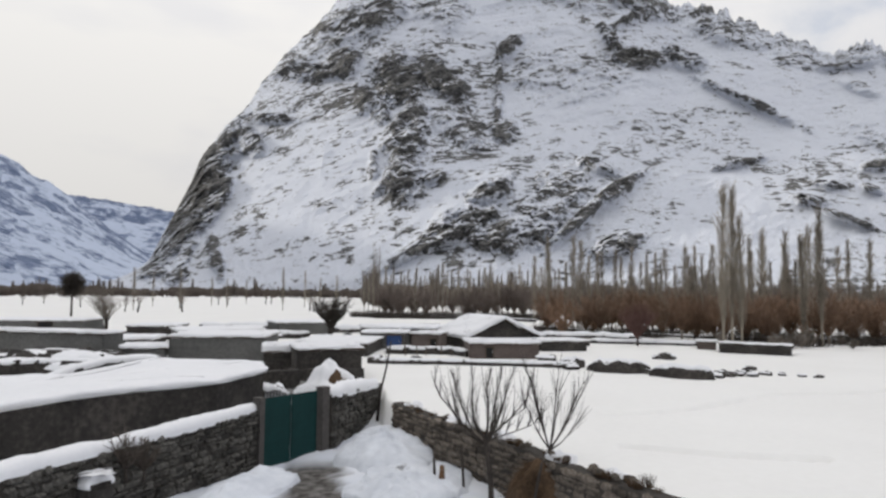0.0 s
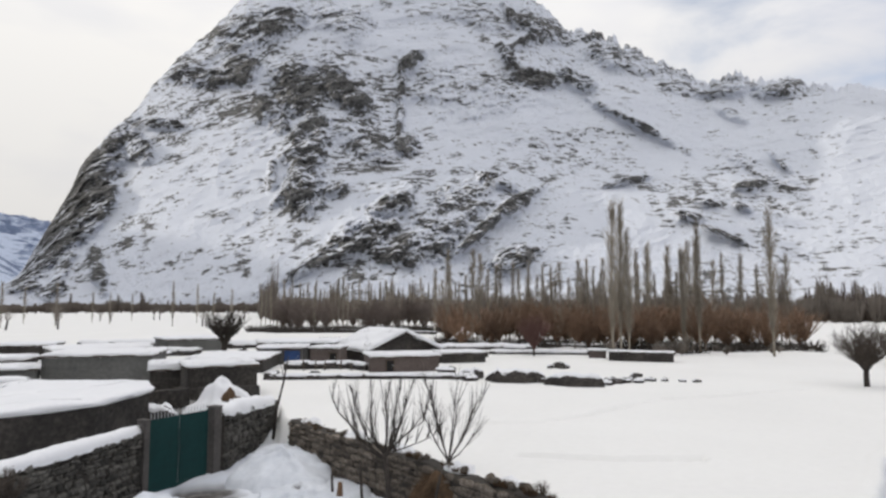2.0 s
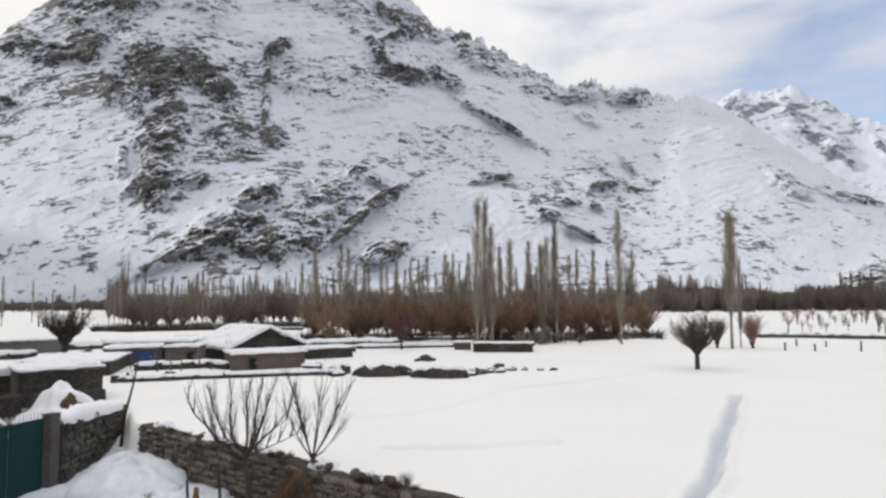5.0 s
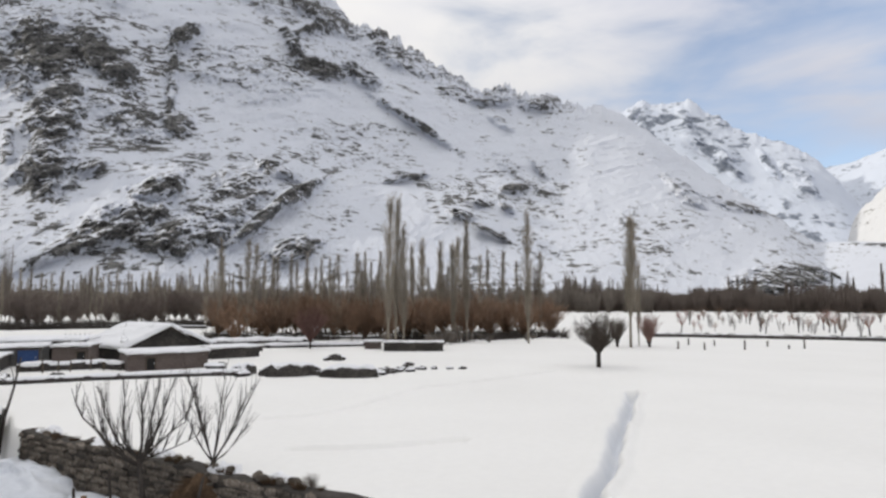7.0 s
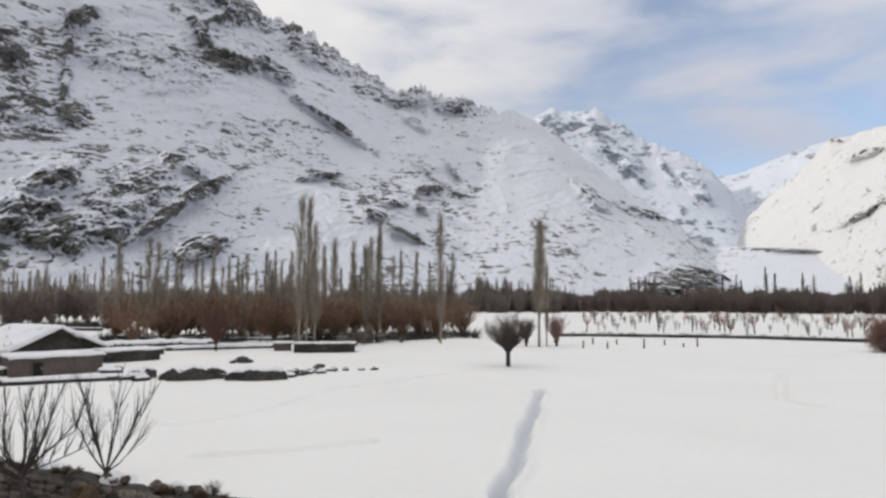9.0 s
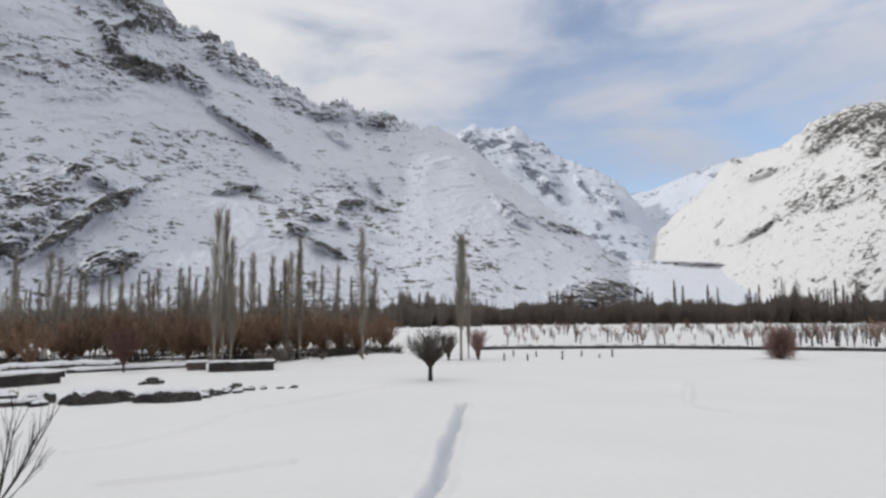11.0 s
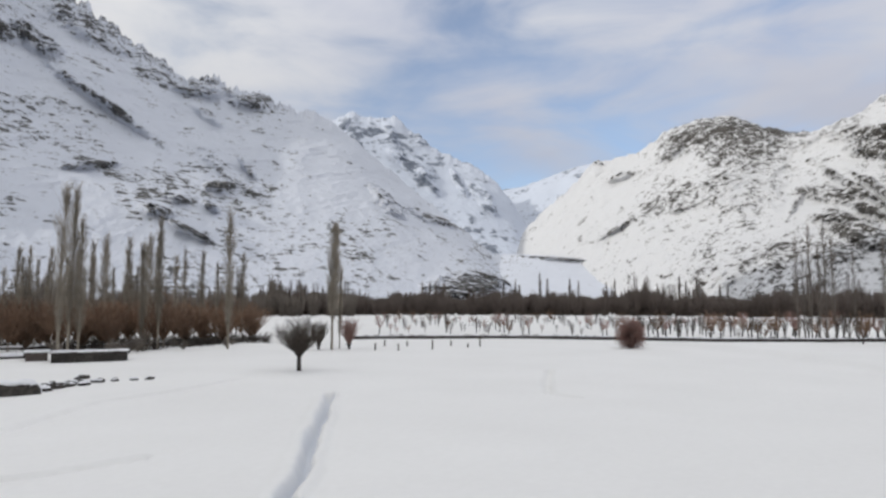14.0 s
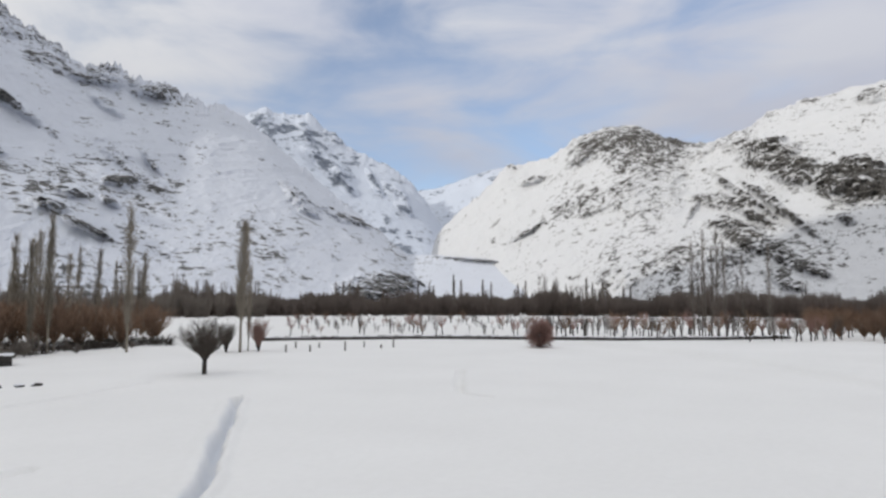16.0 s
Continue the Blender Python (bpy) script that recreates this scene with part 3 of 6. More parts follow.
TRACKS = (((5.7, 27.8), (8.5, 27.7), (11.3, 29.1), (13.7, 30.9), (16.5, 33.1), (20.9, 33.8), (27.3, 35.7)),
          ((6.2, 21.7), (8.9, 20.7), (11.7, 20.2)), ((43.7, 21.9), (37.5, 18.9), (33.1, 16.5), (32.5, 14.6)))


def ground_height(x, y):
    x, y = np.asarray(x, float), np.asarray(y, float)
    edge = np.interp(y, [p[0] for p in WALL_LINE], [p[1] for p in WALL_LINE])
    yard = smooth(-0.12, 0.16, edge - x) * (1 - smooth(30, 36, y))
    z = YARD * yard + 0.10 * (fbm(x / 9, y / 9, x * 0, 3) - 0.5) + 0.06 * (fbm(x / 2.5, y / 2.5, x * 0, 2, 0.5, 77) - 0.5) + yard * 0.16 * (fbm(x / 0.7, y / 0.7, x * 0, 2, 0.5, 78) - 0.5) + yard * 0.35 * (fbm(x / 2.2, y / 2.2, x * 0, 3, 0.5, 4) - 0.5)
    z = z - 0.28 * np.exp(-((x + 5.5) ** 2 + (y - 24.9) ** 2) / 5.0)
    # a low bank where the next field lies higher
    line = np.interp(x, [p[0] for p in BANK], [p[1] for p in BANK])
    z = z + 0.5 * smooth(-0.4, 1.4, line - y) * smooth(40, 52, x) * (1 - smooth(80, 90, np.hypot(x, y)))
    return z


def ground_sheet():
    rings = [0.3]
    while rings[-1] < 4.0:
        rings.append(rings[-1] * 1.25)
    while rings[-1] < 4900:
        r = rings[-1]
        rings.append(r * (1.009 if r < 60 else 1.02 if r < 300 else 1.06))
    az = np.concatenate([np.arange(-46, 108, 0.22), np.arange(108, 314, 4.0)])
    R, A = np.meshgrid(np.array(rings), np.radians(az))
    X, Y = R * np.sin(A), R * np.cos(A)
    Z = ground_height(X, Y)
    # trodden path across the field
    d = np.full_like(X, 99.0)
    wob = 0.5 * (fbm(X / 1.3, Y / 1.3, X * 0, 3, 0.5, 8) - 0.5)
    for (xa, ya), (xb, yb) in zip(PATH[:-1], PATH[1:]):
        ex, ey = xb - xa, yb - ya
        t = np.clip(((X - xa) * ex + (Y - ya) * ey) / (ex * ex + ey * ey), 0, 1)
        side = np.sign((X - xa) * ey - (Y - ya) * ex)
        dd = np.hypot(X - xa - t * ex, Y - ya - t * ey) * side
        d = np.where(np.abs(dd) < np.abs(d), dd, d)
    d = d + wob
    tread = 0.8 + 0.4 * fbm(X / 0.5, Y / 0.5, X * 0, 2, 0.5, 12)
    trench = smooth(-0.40, -0.08, d) * (1 - smooth(0.08, 0.20, d))
    Z = Z - 0.62 * trench * tread + 0.20 * np.exp(-((d - 0.40) / 0.17) ** 2) * tread + 0.05 * np.exp(-((d + 0.66) / 0.2) ** 2)
    # fainter tracks
    for track in TRACKS:
        e = np.full_like(X, 99.0)
        for (xa, ya), (xb, yb) in zip(track[:-1], track[1:]):
            ex, ey = xb - xa, yb - ya
            t = np.clip(((X - xa) * ex + (Y - ya) * ey) / (ex * ex + ey * ey), 0, 1)
            e = np.minimum(e, np.hypot(X - xa - t * ex, Y - ya - t * ey))
        Z = Z - 0.34 * (1 - smooth(0.10, 0.38, e + wob * 0.6)) * (0.4 + fbm(X / 0.7, Y / 0.7, X * 0, 2, 0.5, 14))
    mud_dark = (1 - smooth(0.7, 1.4, np.abs(X + 4.2 + 0.25 * (Y - 22) + 1.6 * (fbm(X / 1.1, Y / 1.1, X * 0, 4, 0.55, 6) - 0.5)))) * smooth(16, 18, Y) * (1 - smooth(24.5, 26, Y))
    # two more patches darken the ground behind the gate in the lane's mud colour
    mud_dark = np.maximum(mud_dark, 0.85 * (1 - smooth(0.6, 1.3, np.hypot((X + 7.1) / 1.5, (Y - 30.6) / 4.0) + 0.9 * (fbm(X / 0.9, Y / 0.9, X * 0, 4, 0.55, 9) - 0.5))))
    mud_dark = np.maximum(mud_dark, 0.9 * (1 - smooth(0.6, 1.2, np.hypot((X + 8.4) / 2.2, (Y - 35.4) / 2.4) + 0.9 * (fbm(X / 0.9, Y / 0.9, X * 0, 4, 0.55, 29) - 0.5))))
    Z = Z - 0.12 * mud_dark
    # trodden path: the trench's bluish shade is coloured into the snow here
    trod_shade = 0.75 * np.clip(smooth(-0.5, -0.12, d) * (1 - smooth(0.14, 0.26, d)) * tread, 0, 1)
    # yard: trampled, dirty snow, with shade painted into the same tint
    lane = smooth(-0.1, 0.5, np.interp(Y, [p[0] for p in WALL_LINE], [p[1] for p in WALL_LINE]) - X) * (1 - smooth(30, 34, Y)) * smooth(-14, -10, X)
    trod_shade = np.maximum(trod_shade, lane * np.clip(0.35 + 1.1 * fbm(X / 1.4, Y / 1.4, X * 0, 4, 0.55, 19), 0, 1))
    return sheet("ground", X, Y, Z, GROUND, {"mud_dark": mud_dark, "trod_shade": trod_shade}, wrap=True)


GROUND, gn, gl, gb = material("snow_ground", 0.8)
g1 = noise_node(gn, gl, 3.0, 6.0)
g2 = noise_node(gn, gl, 0.12, 3.0)
gm = gn.new("ShaderNodeMix")
gm.inputs[0].default_value = 0.6
gl.new(g1.outputs[0], gm.inputs[2])
gl.new(g2.outputs[0], gm.inputs[3])
gr = ramp_node(gn, gl, gm.outputs[0], [(0.3, (0.82, 0.812, 0.787)), (0.7, (0.88, 0.873, 0.848))])
ga = gn.new("ShaderNodeAttribute")
ga.attribute_name = "mud_dark"
gd = ramp_node(gn, gl, g1.outputs[0], [(0.38, (0.04, 0.035, 0.03)), (0.7, (0.20, 0.19, 0.18))])
gx = gn.new("ShaderNodeMix")
gx.data_type = "RGBA"
gl.new(ga.outputs["Fac"], gx.inputs[0])
# blue-grey for trodden snow and for painted shade
gt = gn.new("ShaderNodeAttribute")
gt.attribute_name = "trod_shade"
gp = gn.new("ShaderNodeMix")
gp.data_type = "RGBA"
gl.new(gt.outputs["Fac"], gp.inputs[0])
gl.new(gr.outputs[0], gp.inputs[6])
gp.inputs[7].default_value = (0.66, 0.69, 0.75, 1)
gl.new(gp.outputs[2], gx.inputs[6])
gl.new(gd.outputs[0], gx.inputs[7])
gl.new(gx.outputs[2], gb.inputs["Base Color"])
bump_node(gn, gl, g1.outputs[0], 0.2, 0.05, gb)
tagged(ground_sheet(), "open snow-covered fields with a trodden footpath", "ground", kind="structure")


# ---------------------------------------------------------------- things: helpers
def gz(x, y):
    return float(ground_height(np.array([x]), np.array([y]))[0])


def mesh(name, verts, faces, mat, flat=False):
    me = bpy.data.meshes.new(name)
    me.from_pydata(verts, [], faces)
    me.materials.append(mat)
    if not flat:
        me.polygons.foreach_set("use_smooth", np.ones(len(me.polygons), bool))
    me.update()
    return me


def part(name, me, parent, label="", at=None):
    ob = new(name, me)
    ob.parent = parent
    if at is not None:
        ob.matrix_basis = at
    return tagged(ob, label)


def thing(name, label, category, at, group=""):
    ob = new(name)
    ob.empty_display_size = 0.3
    ob.matrix_basis = at
    return tagged(ob, label, category, group)


def bm_mesh(name, bm, mat, flat=True):
    me = bpy.data.meshes.new(name)
    bm.normal_update()
    bm.to_mesh(me)
    bm.free()
    me.materials.append(mat)
    if not flat:
        me.polygons.foreach_set("use_smooth", np.ones(len(me.polygons), bool))
    return me


def block(name, sx, sy, sz, mat, bevel=0.03, jitter=0.0, seed=0, at=(0, 0, 0), cuts=0):
    """A box standing on its base, edges worn round and faces a little uneven."""
    bm = bmesh.new()
    bmesh.ops.create_cube(bm, size=1)
    for v in bm.verts:
        v.co = Vector((v.co.x * sx, v.co.y * sy, (v.co.z + 0.5) * sz))
    if cuts:
        bmesh.ops.subdivide_edges(bm, edges=bm.edges[:], cuts=cuts, use_grid_fill=True)
    if bevel and not cuts:
        bmesh.ops.bevel(bm, geom=bm.edges[:], offset=bevel, segments=2, affect="EDGES")
    rng = random.Random(seed)
    for v in bm.verts:
        if jitter:
            v.co += Vector([rng.uniform(-jitter, jitter) for _ in range(3)])
        v.co += Vector(at)
    return bm_mesh(name, bm, mat)


class Wood:
    """Gathers tapered limbs into one mesh."""

    def __init__(self):
        self.v, self.f = [], []

    def limb(self, pts, r0, r1, sides=3):
        n0, n = len(self.v), len(pts)
        for k, p in enumerate(pts):
            d = (pts[min(k + 1, n - 1)] - pts[max(k - 1, 0)]).normalized()
            a = d.orthogonal().normalized()
            b = d.cross(a)
            r = r0 + (r1 - r0) * k / (n - 1)
            for i in range(sides):
                w = 2 * math.pi * i / sides
                self.v.append(tuple(p + (a * math.cos(w) + b * math.sin(w)) * r))
        for k in range(n - 1):
            for i in range(sides):
                j = (i + 1) % sides
                self.f.append((n0 + k * sides + i, n0 + k * sides + j, n0 + (k + 1) * sides + j, n0 + (k + 1) * sides + i))
        self.f.append(tuple(n0 + i for i in range(sides))[::-1])
        self.f.append(tuple(n0 + (n - 1) * sides + i for i in range(sides)))

    def mesh(self, name, mat):
        return mesh(name, self.v, self.f, mat)


def bend(rng, p, d, length, n, wander, lift):
    pts = [p]
    for _ in range(n):
        d = (d + Vector([rng.uniform(-wander, wander) for _ in range(3)]) + Vector((0, 0, lift))).normalized()
        pts.append(pts[-1] + d * (length / n))
    return pts


def poplar_meshes(seed, h, width, limbs, twigs, r, twig_r, bare=0.12, peak=0.42, bark=None):
    """A bare Lombardy poplar: one straight stem and steep limbs in a narrow column."""
    rng = random.Random(seed)
    bark = bark or POPBARK
    t, c = Wood(), Wood()
    stem = bend(rng, Vector((0, 0, -0.2)), Vector((0, 0, 1)), h + 0.2, 9, 0.012, 0.05)
    t.limb(stem, r, 0.015, 6)
    for i in range(limbs):
        u = bare + (0.95 - bare) * rng.random() ** 0.85
        k = min(int(u * 9), 8)
        p = stem[k].lerp(stem[k + 1], u * 9 - k)
        a = rng.uniform(0, 2 * math.pi)
        out = Vector((math.cos(a), math.sin(a), 0))
        clump = 0.75 + 0.5 * noise.noise((u * 9, seed * 3.1, 0)) + 0.35 * noise.noise((u * 7, math.cos(a) * 1.5, math.sin(a) * 1.5 + seed))
        env = width * (0.38 + 0.62 * min(1, u / peak)) * (1 - max(0, (u - peak) / (1 - peak)) ** 1.8 * 0.85) * rng.uniform(0.4, 1.1) * clump
        ln = h * rng.uniform(0.08, 0.17) * (1.1 - 0.55 * u)
        d = (Vector((0, 0, 1)) * ln + out * env).normalized()
        pts = bend(rng, p, d, ln, 3, 0.07, 0.08)
        c.limb(pts, twig_r * 1.5, twig_r * 0.5)
        for _ in range(twigs):
            q = pts[rng.randint(0, 2)].lerp(pts[3], rng.random() * 0.6)
            a2 = rng.uniform(0, 2 * math.pi)
            d2 = (Vector((0.35 * math.cos(a2), 0.35 * math.sin(a2), 1)) + out * 0.15).normalized()
            c.limb(bend(rng, q, d2, ln * rng.uniform(0.3, 0.7), 2, 0.1, 0.05), twig_r * 0.8, twig_r * 0.35)
    return t.mesh("trunk", bark), c.mesh("crown", bark)


def brush_meshes(seed, h, width, stems, twigs, trunk, r, twig_r, bark, twigmat, spread=0.9, head=True, depth=2):
    """A pollard or bush: a short stem and a fan of bare shoots."""
    rng = random.Random(seed)
    t, c = Wood(), Wood()
    pts = bend(rng, Vector((0, 0, -0.15)), Vector((rng.uniform(-0.1, 0.1), rng.uniform(-0.1, 0.1), 1)), trunk + 0.15, 4, 0.06, 0.1)
    t.limb(pts, r * 1.25, r, 7)
    if head:
        for i in range(5):
            a = i * 1.26 + rng.random()
            t.limb(bend(rng, pts[-1] - Vector((0, 0, r)), Vector((math.cos(a), math.sin(a), 1.0)), r * 3.2, 2, 0.1, 0), r * 0.8, r * 0.35, 5)
    top = pts[-1]
    for i in range(stems):
        a = rng.uniform(0, 2 * math.pi)
        lean = spread * rng.random() ** 0.6
        d = Vector((math.cos(a) * lean, math.sin(a) * lean, 1.0 - 0.42 * min(lean, 1.6) - 0.25 * max(0, lean - 1.2))).normalized()
        ln = (h - trunk) * rng.uniform(0.65, 1.05) * (1 - 0.12 * lean)
        p = top + Vector((math.cos(a), math.sin(a), 0)) * r * 0.6
        b = bend(rng, p, d, ln, 4, 0.10, 0.04)
        c.limb(b, twig_r * 1.8, twig_r * 0.5)
        for _ in range(twigs):
            k = rng.randint(1, 3)
            a2 = rng.uniform(0, 2 * math.pi)
            d2 = ((b[k + 1] - b[k]).normalized() + 0.65 * Vector((math.cos(a2), math.sin(a2), rng.uniform(-0.2, 0.5)))).normalized()
            e = bend(rng, b[k], d2, ln * rng.uniform(0.2, 0.45), 2, 0.12, 0.05)
            c.limb(e, twig_r, twig_r * 0.4)
            if depth > 1:
                d3 = (d2 + 0.6 * Vector((rng.uniform(-1, 1), rng.uniform(-1, 1), 0.3))).normalized()
                c.limb(bend(rng, e[1], d3, ln * 0.15, 2, 0.1, 0.05), twig_r * 0.7, twig_r * 0.35)
    return t.mesh("trunk", bark), c.mesh("crown", twigmat)


def plant(name, label, category, meshes, x, y, scale=1.0, turn=0.0, z=None, group=""):
    at = pose(x, y, gz(x, y) if z is None else z, 0, 0, turn)
    ob = thing(name, label, category, at, group)
    ob.scale = (scale, scale, scale)
    part("trunk", meshes[0], ob)
    part("crown", meshes[1], ob)
    return ob


def offset_ring(ring, d):
    n = len(ring)
    out = []
    for i in range(n):
        a, b, c = Vector(ring[i - 1]), Vector(ring[i]), Vector(ring[(i + 1) % n])
        t = (c - a).normalized()
        out.append(b + Vector((-t.y, t.x)) * d)
    return out


def snow_slab(name, corners, thick, seed=0, over=0.12, step=0.3, sag=0.06):
    """A blanket of snow on a counter-clockwise outline, round-edged and lumpy, with a little overhang."""
    ring = []
    for i in range(len(corners)):
        a, b = Vector(corners[i]), Vector(corners[(i + 1) % len(corners)])
        n = max(2, int((b - a).length / step))
        ring += [a.lerp(b, k / n) for k in range(n)]
    v, f, m = [], [], len(ring)
    levels = ((over * 0.6, -sag), (over, 0.25 * thick), (over * 0.7, 0.62 * thick), (0.0, 0.86 * thick), (-0.35, 0.97 * thick), (-0.8, thick))
    for k, (o, z) in enumerate(levels):
        r = offset_ring(ring, -o)
        for i, p in enumerate(r):
            w = noise.noise((ring[i].x * 1.1 + seed, ring[i].y * 1.1, k * 0.2)) * 0.5 + noise.noise((ring[i].x * 4 + seed, ring[i].y * 4, 2)) * 0.25
            out = Vector((-(ring[(i + 1) % m] - ring[i - 1]).y, (ring[(i + 1) % m] - ring[i - 1]).x)).normalized()
            q = p - out * (0.34 * w if k < 4 else 0)
            v.append((q.x, q.y, z * (1 + 0.3 * w) + (0.24 * w if k < 2 else 0)))
    for k in range(len(levels) - 1):
        for i in range(m):
            j = (i + 1) % m
            f.append((k * m + i, k * m + j, (k + 1) * m + j, (k + 1) * m + i))
    cx, cy = sum(p.x for p in ring) / m, sum(p.y for p in ring) / m
    base, top = len(v), (len(levels) - 1) * m
    shrink = (0.86, 0.72, 0.58, 0.44, 0.30, 0.16)
    for fr in shrink:
        for i in range(m):
            p = v[top + i]
            x, y = cx + (p[0] - cx) * fr, cy + (p[1] - cy) * fr
            v.append((x, y, thick * 1.02 + 0.09 * noise.noise((x * 0.5 + seed, y * 0.5, 5)) + 0.03 * noise.noise((x * 1.7 + seed, y * 1.7, 8))))
    v.append((cx, cy, thick * 1.05))
    for lo, hi in [(top, base)] + [(base + k * m, base + (k + 1) * m) for k in range(len(shrink) - 1)]:
        for i in range(m):
            j = (i + 1) % m
            f.append((lo + i, lo + j, hi + j, hi + i))
    for i in range(m):
        f.append((len(v) - 1 - m + i, len(v) - 1 - m + (i + 1) % m, len(v) - 1))
    f.append(tuple(range(m))[::-1])
    return mesh(name, v, f, SNOW)


def snow_ridge(name, line, width, thick, seed=0, step=0.25):
    """Snow lying along the top of a wall; line of (x, y, z)."""
    pts = []
    for a, b in zip(line[:-1], line[1:]):
        a, b = Vector(a), Vector(b)
        n = max(2, int((b - a).length / step))
        pts += [a.lerp(b, k / n) for k in range(n)]
    pts.append(Vector(line[-1]))
    v, f, prof = [], [], 9
    for i, p in enumerate(pts):
        t = (pts[min(i + 1, len(pts) - 1)] - pts[max(i - 1, 0)])
        side = Vector((t.y, -t.x, 0)).normalized()
        end = min(1.0, (min(i, len(pts) - 1 - i) + 0.3) / 2.0) ** 0.5
        w1 = 1 + 0.35 * noise.noise((p.x * 0.9 + seed, p.y * 0.9, 1)) + 0.25 * noise.noise((p.x * 3 + seed, p.y * 3, 3))
        h1 = 1 + 0.5 * noise.noise((p.x * 0.8, p.y * 0.8 + seed, 7)) + 0.2 * noise.noise((p.x * 3, p.y * 3 + seed, 9))
        for k in range(prof):
            a = math.pi * (-0.12 + 1.24 * k / (prof - 1))
            v.append(tuple(p + side * (math.cos(a) * width * 0.5 * w1 * end) + Vector((0, 0, math.sin(a) * thick * h1 * end + (-0.04 if k in (0, prof - 1) else 0)))))
    for i in range(len(pts) - 1):
        for k in range(prof - 1):
            f.append((i * prof + k, (i + 1) * prof + k, (i + 1) * prof + k + 1, i * prof + k + 1))
    f.append(tuple(range(prof)))
    f.append(tuple(range((len(pts) - 1) * prof, len(pts) * prof))[::-1])
    f = [q[::-1] for q in f]
    return mesh(name, v, f, SNOW)


def wall_core(name, line, tops, base, width, mat, seed=0, step=0.3, rough=0.07):
    """A rough free-standing wall along a line, its top following tops."""
    pts, hs = [], []
    for (a, b), (ha, hb) in zip(zip(line[:-1], line[1:]), zip(tops[:-1], tops[1:])):
        a, b = Vector(a), Vector(b)
        n = max(2, int((b - a).length / step))
        for k in range(n):
            pts.append(a.lerp(b, k / n))
            hs.append(ha + (hb - ha) * k / n)
    pts.append(Vector(line[-1]))
    hs.append(tops[-1])
    v, f = [], []
    for i, p in enumerate(pts):
        t = pts[min(i + 1, len(pts) - 1)] - pts[max(i - 1, 0)]
        side = Vector((t.y, -t.x)).normalized()
        for s, z in ((1.08, base), (1.0, 0.5 * (base + hs[i])), (0.9, hs[i] - 0.04), (0.7, hs[i]), (-0.7, hs[i]), (-0.9, hs[i] - 0.04), (-1.0, 0.5 * (base + hs[i])), (-1.08, base)):
            w = noise.noise((p.x * 1.7 + seed, p.y * 1.7, z * 2 + s)) * rough
            q = p + side * (s * width * 0.5 + w)
            v.append((q.x, q.y, z + ((0.05 + 0.8 * rough) * noise.noise((p.x * 1.3, p.y * 1.3, seed)) if z > base + 0.1 else 0)))
    for i in range(len(pts) - 1):
        for k in range(7):
            f.append((i * 8 + k, i * 8 + k + 1, (i + 1) * 8 + k + 1, (i + 1) * 8 + k))
    f.append(tuple(range(8))[::-1])
    f.append(tuple(range((len(pts) - 1) * 8, len(pts) * 8)))
    f = [q[::-1] for q in f]
    return mesh(name, v, f, mat, flat=True)


def house(label, a, b, depth, h, wall, thick=0.3, doors=(), z=None, over=0.03, name="house", group="flat-roofed village houses", seed=0, roofmat=None):
    """A low flat-roofed house; its front runs from a to b (left to right). doors: (share of the front, width, height, sill, material)."""
    a, b = Vector(a), Vector(b)
    w = (b - a).length
    yaw = math.degrees(math.atan2(b.y - a.y, b.x - a.x))
    z = min(gz(*a), gz(*b)) - 0.05 if z is None else z
    ob = thing(name, label, "house", pose(a.x, a.y, z, 0, 0, yaw), group)
    part("wall", block("wall", w, depth, h, wall, 0.05, at=(w / 2, depth / 2, 0), seed=seed), ob)
    part("roof", block("roof", w + 0.24, depth + 0.24, 0.09, roofmat or WOOD, 0.02, at=(w / 2, depth / 2, h)), ob)
    part("snow_cover", snow_slab("snow_cover", [(-0.1, -0.1), (w + 0.1, -0.1), (w + 0.1, depth + 0.1), (-0.1, depth + 0.1)], thick * 0.5, seed, over), ob, "thick white snow", pose(0, 0, h + 0.09))
    for k, (u, dw, dh, sill, mat) in enumerate(doors):
        d = part("window" if sill > 0.3 else "door", block("leaf", dw, 0.08, dh, mat, 0.01, at=(u * w, -0.01, sill)), ob)
        for sx, sz, ox, oz in ((0.08, dh + 0.08, -dw / 2, 0), (0.08, dh + 0.08, dw / 2, 0), (dw + 0.16, 0.08, 0, dh)):
            part("frame", block("frame", sx, 0.12, sz, WOOD, 0.01, at=(u * w + ox, -0.02, sill + oz)), d)
        part("handle", block("handle", 0.04, 0.04, 0.12, STEEL, 0.01, at=(u * w + dw * 0.35, -0.07, sill + dh * 0.5)), d)
    return ob


STONES = []
for k in range(7):
    bm = bmesh.new()
    bmesh.ops.create_cube(bm, size=1)
    bmesh.ops.bevel(bm, geom=bm.edges[:], offset=0.28, segments=1, affect="EDGES")
    rng = random.Random(k)
    for v in bm.verts:
        v.co += Vector([rng.uniform(-0.13, 0.13) for _ in range(3)])
    STONES.append(bm_mesh("stone", bm, ROCKY))


BROWNSTONES = [m.copy() for m in STONES]
for m in BROWNSTONES:
    m.materials.clear()
    m.materials.append(BROWNROCK)


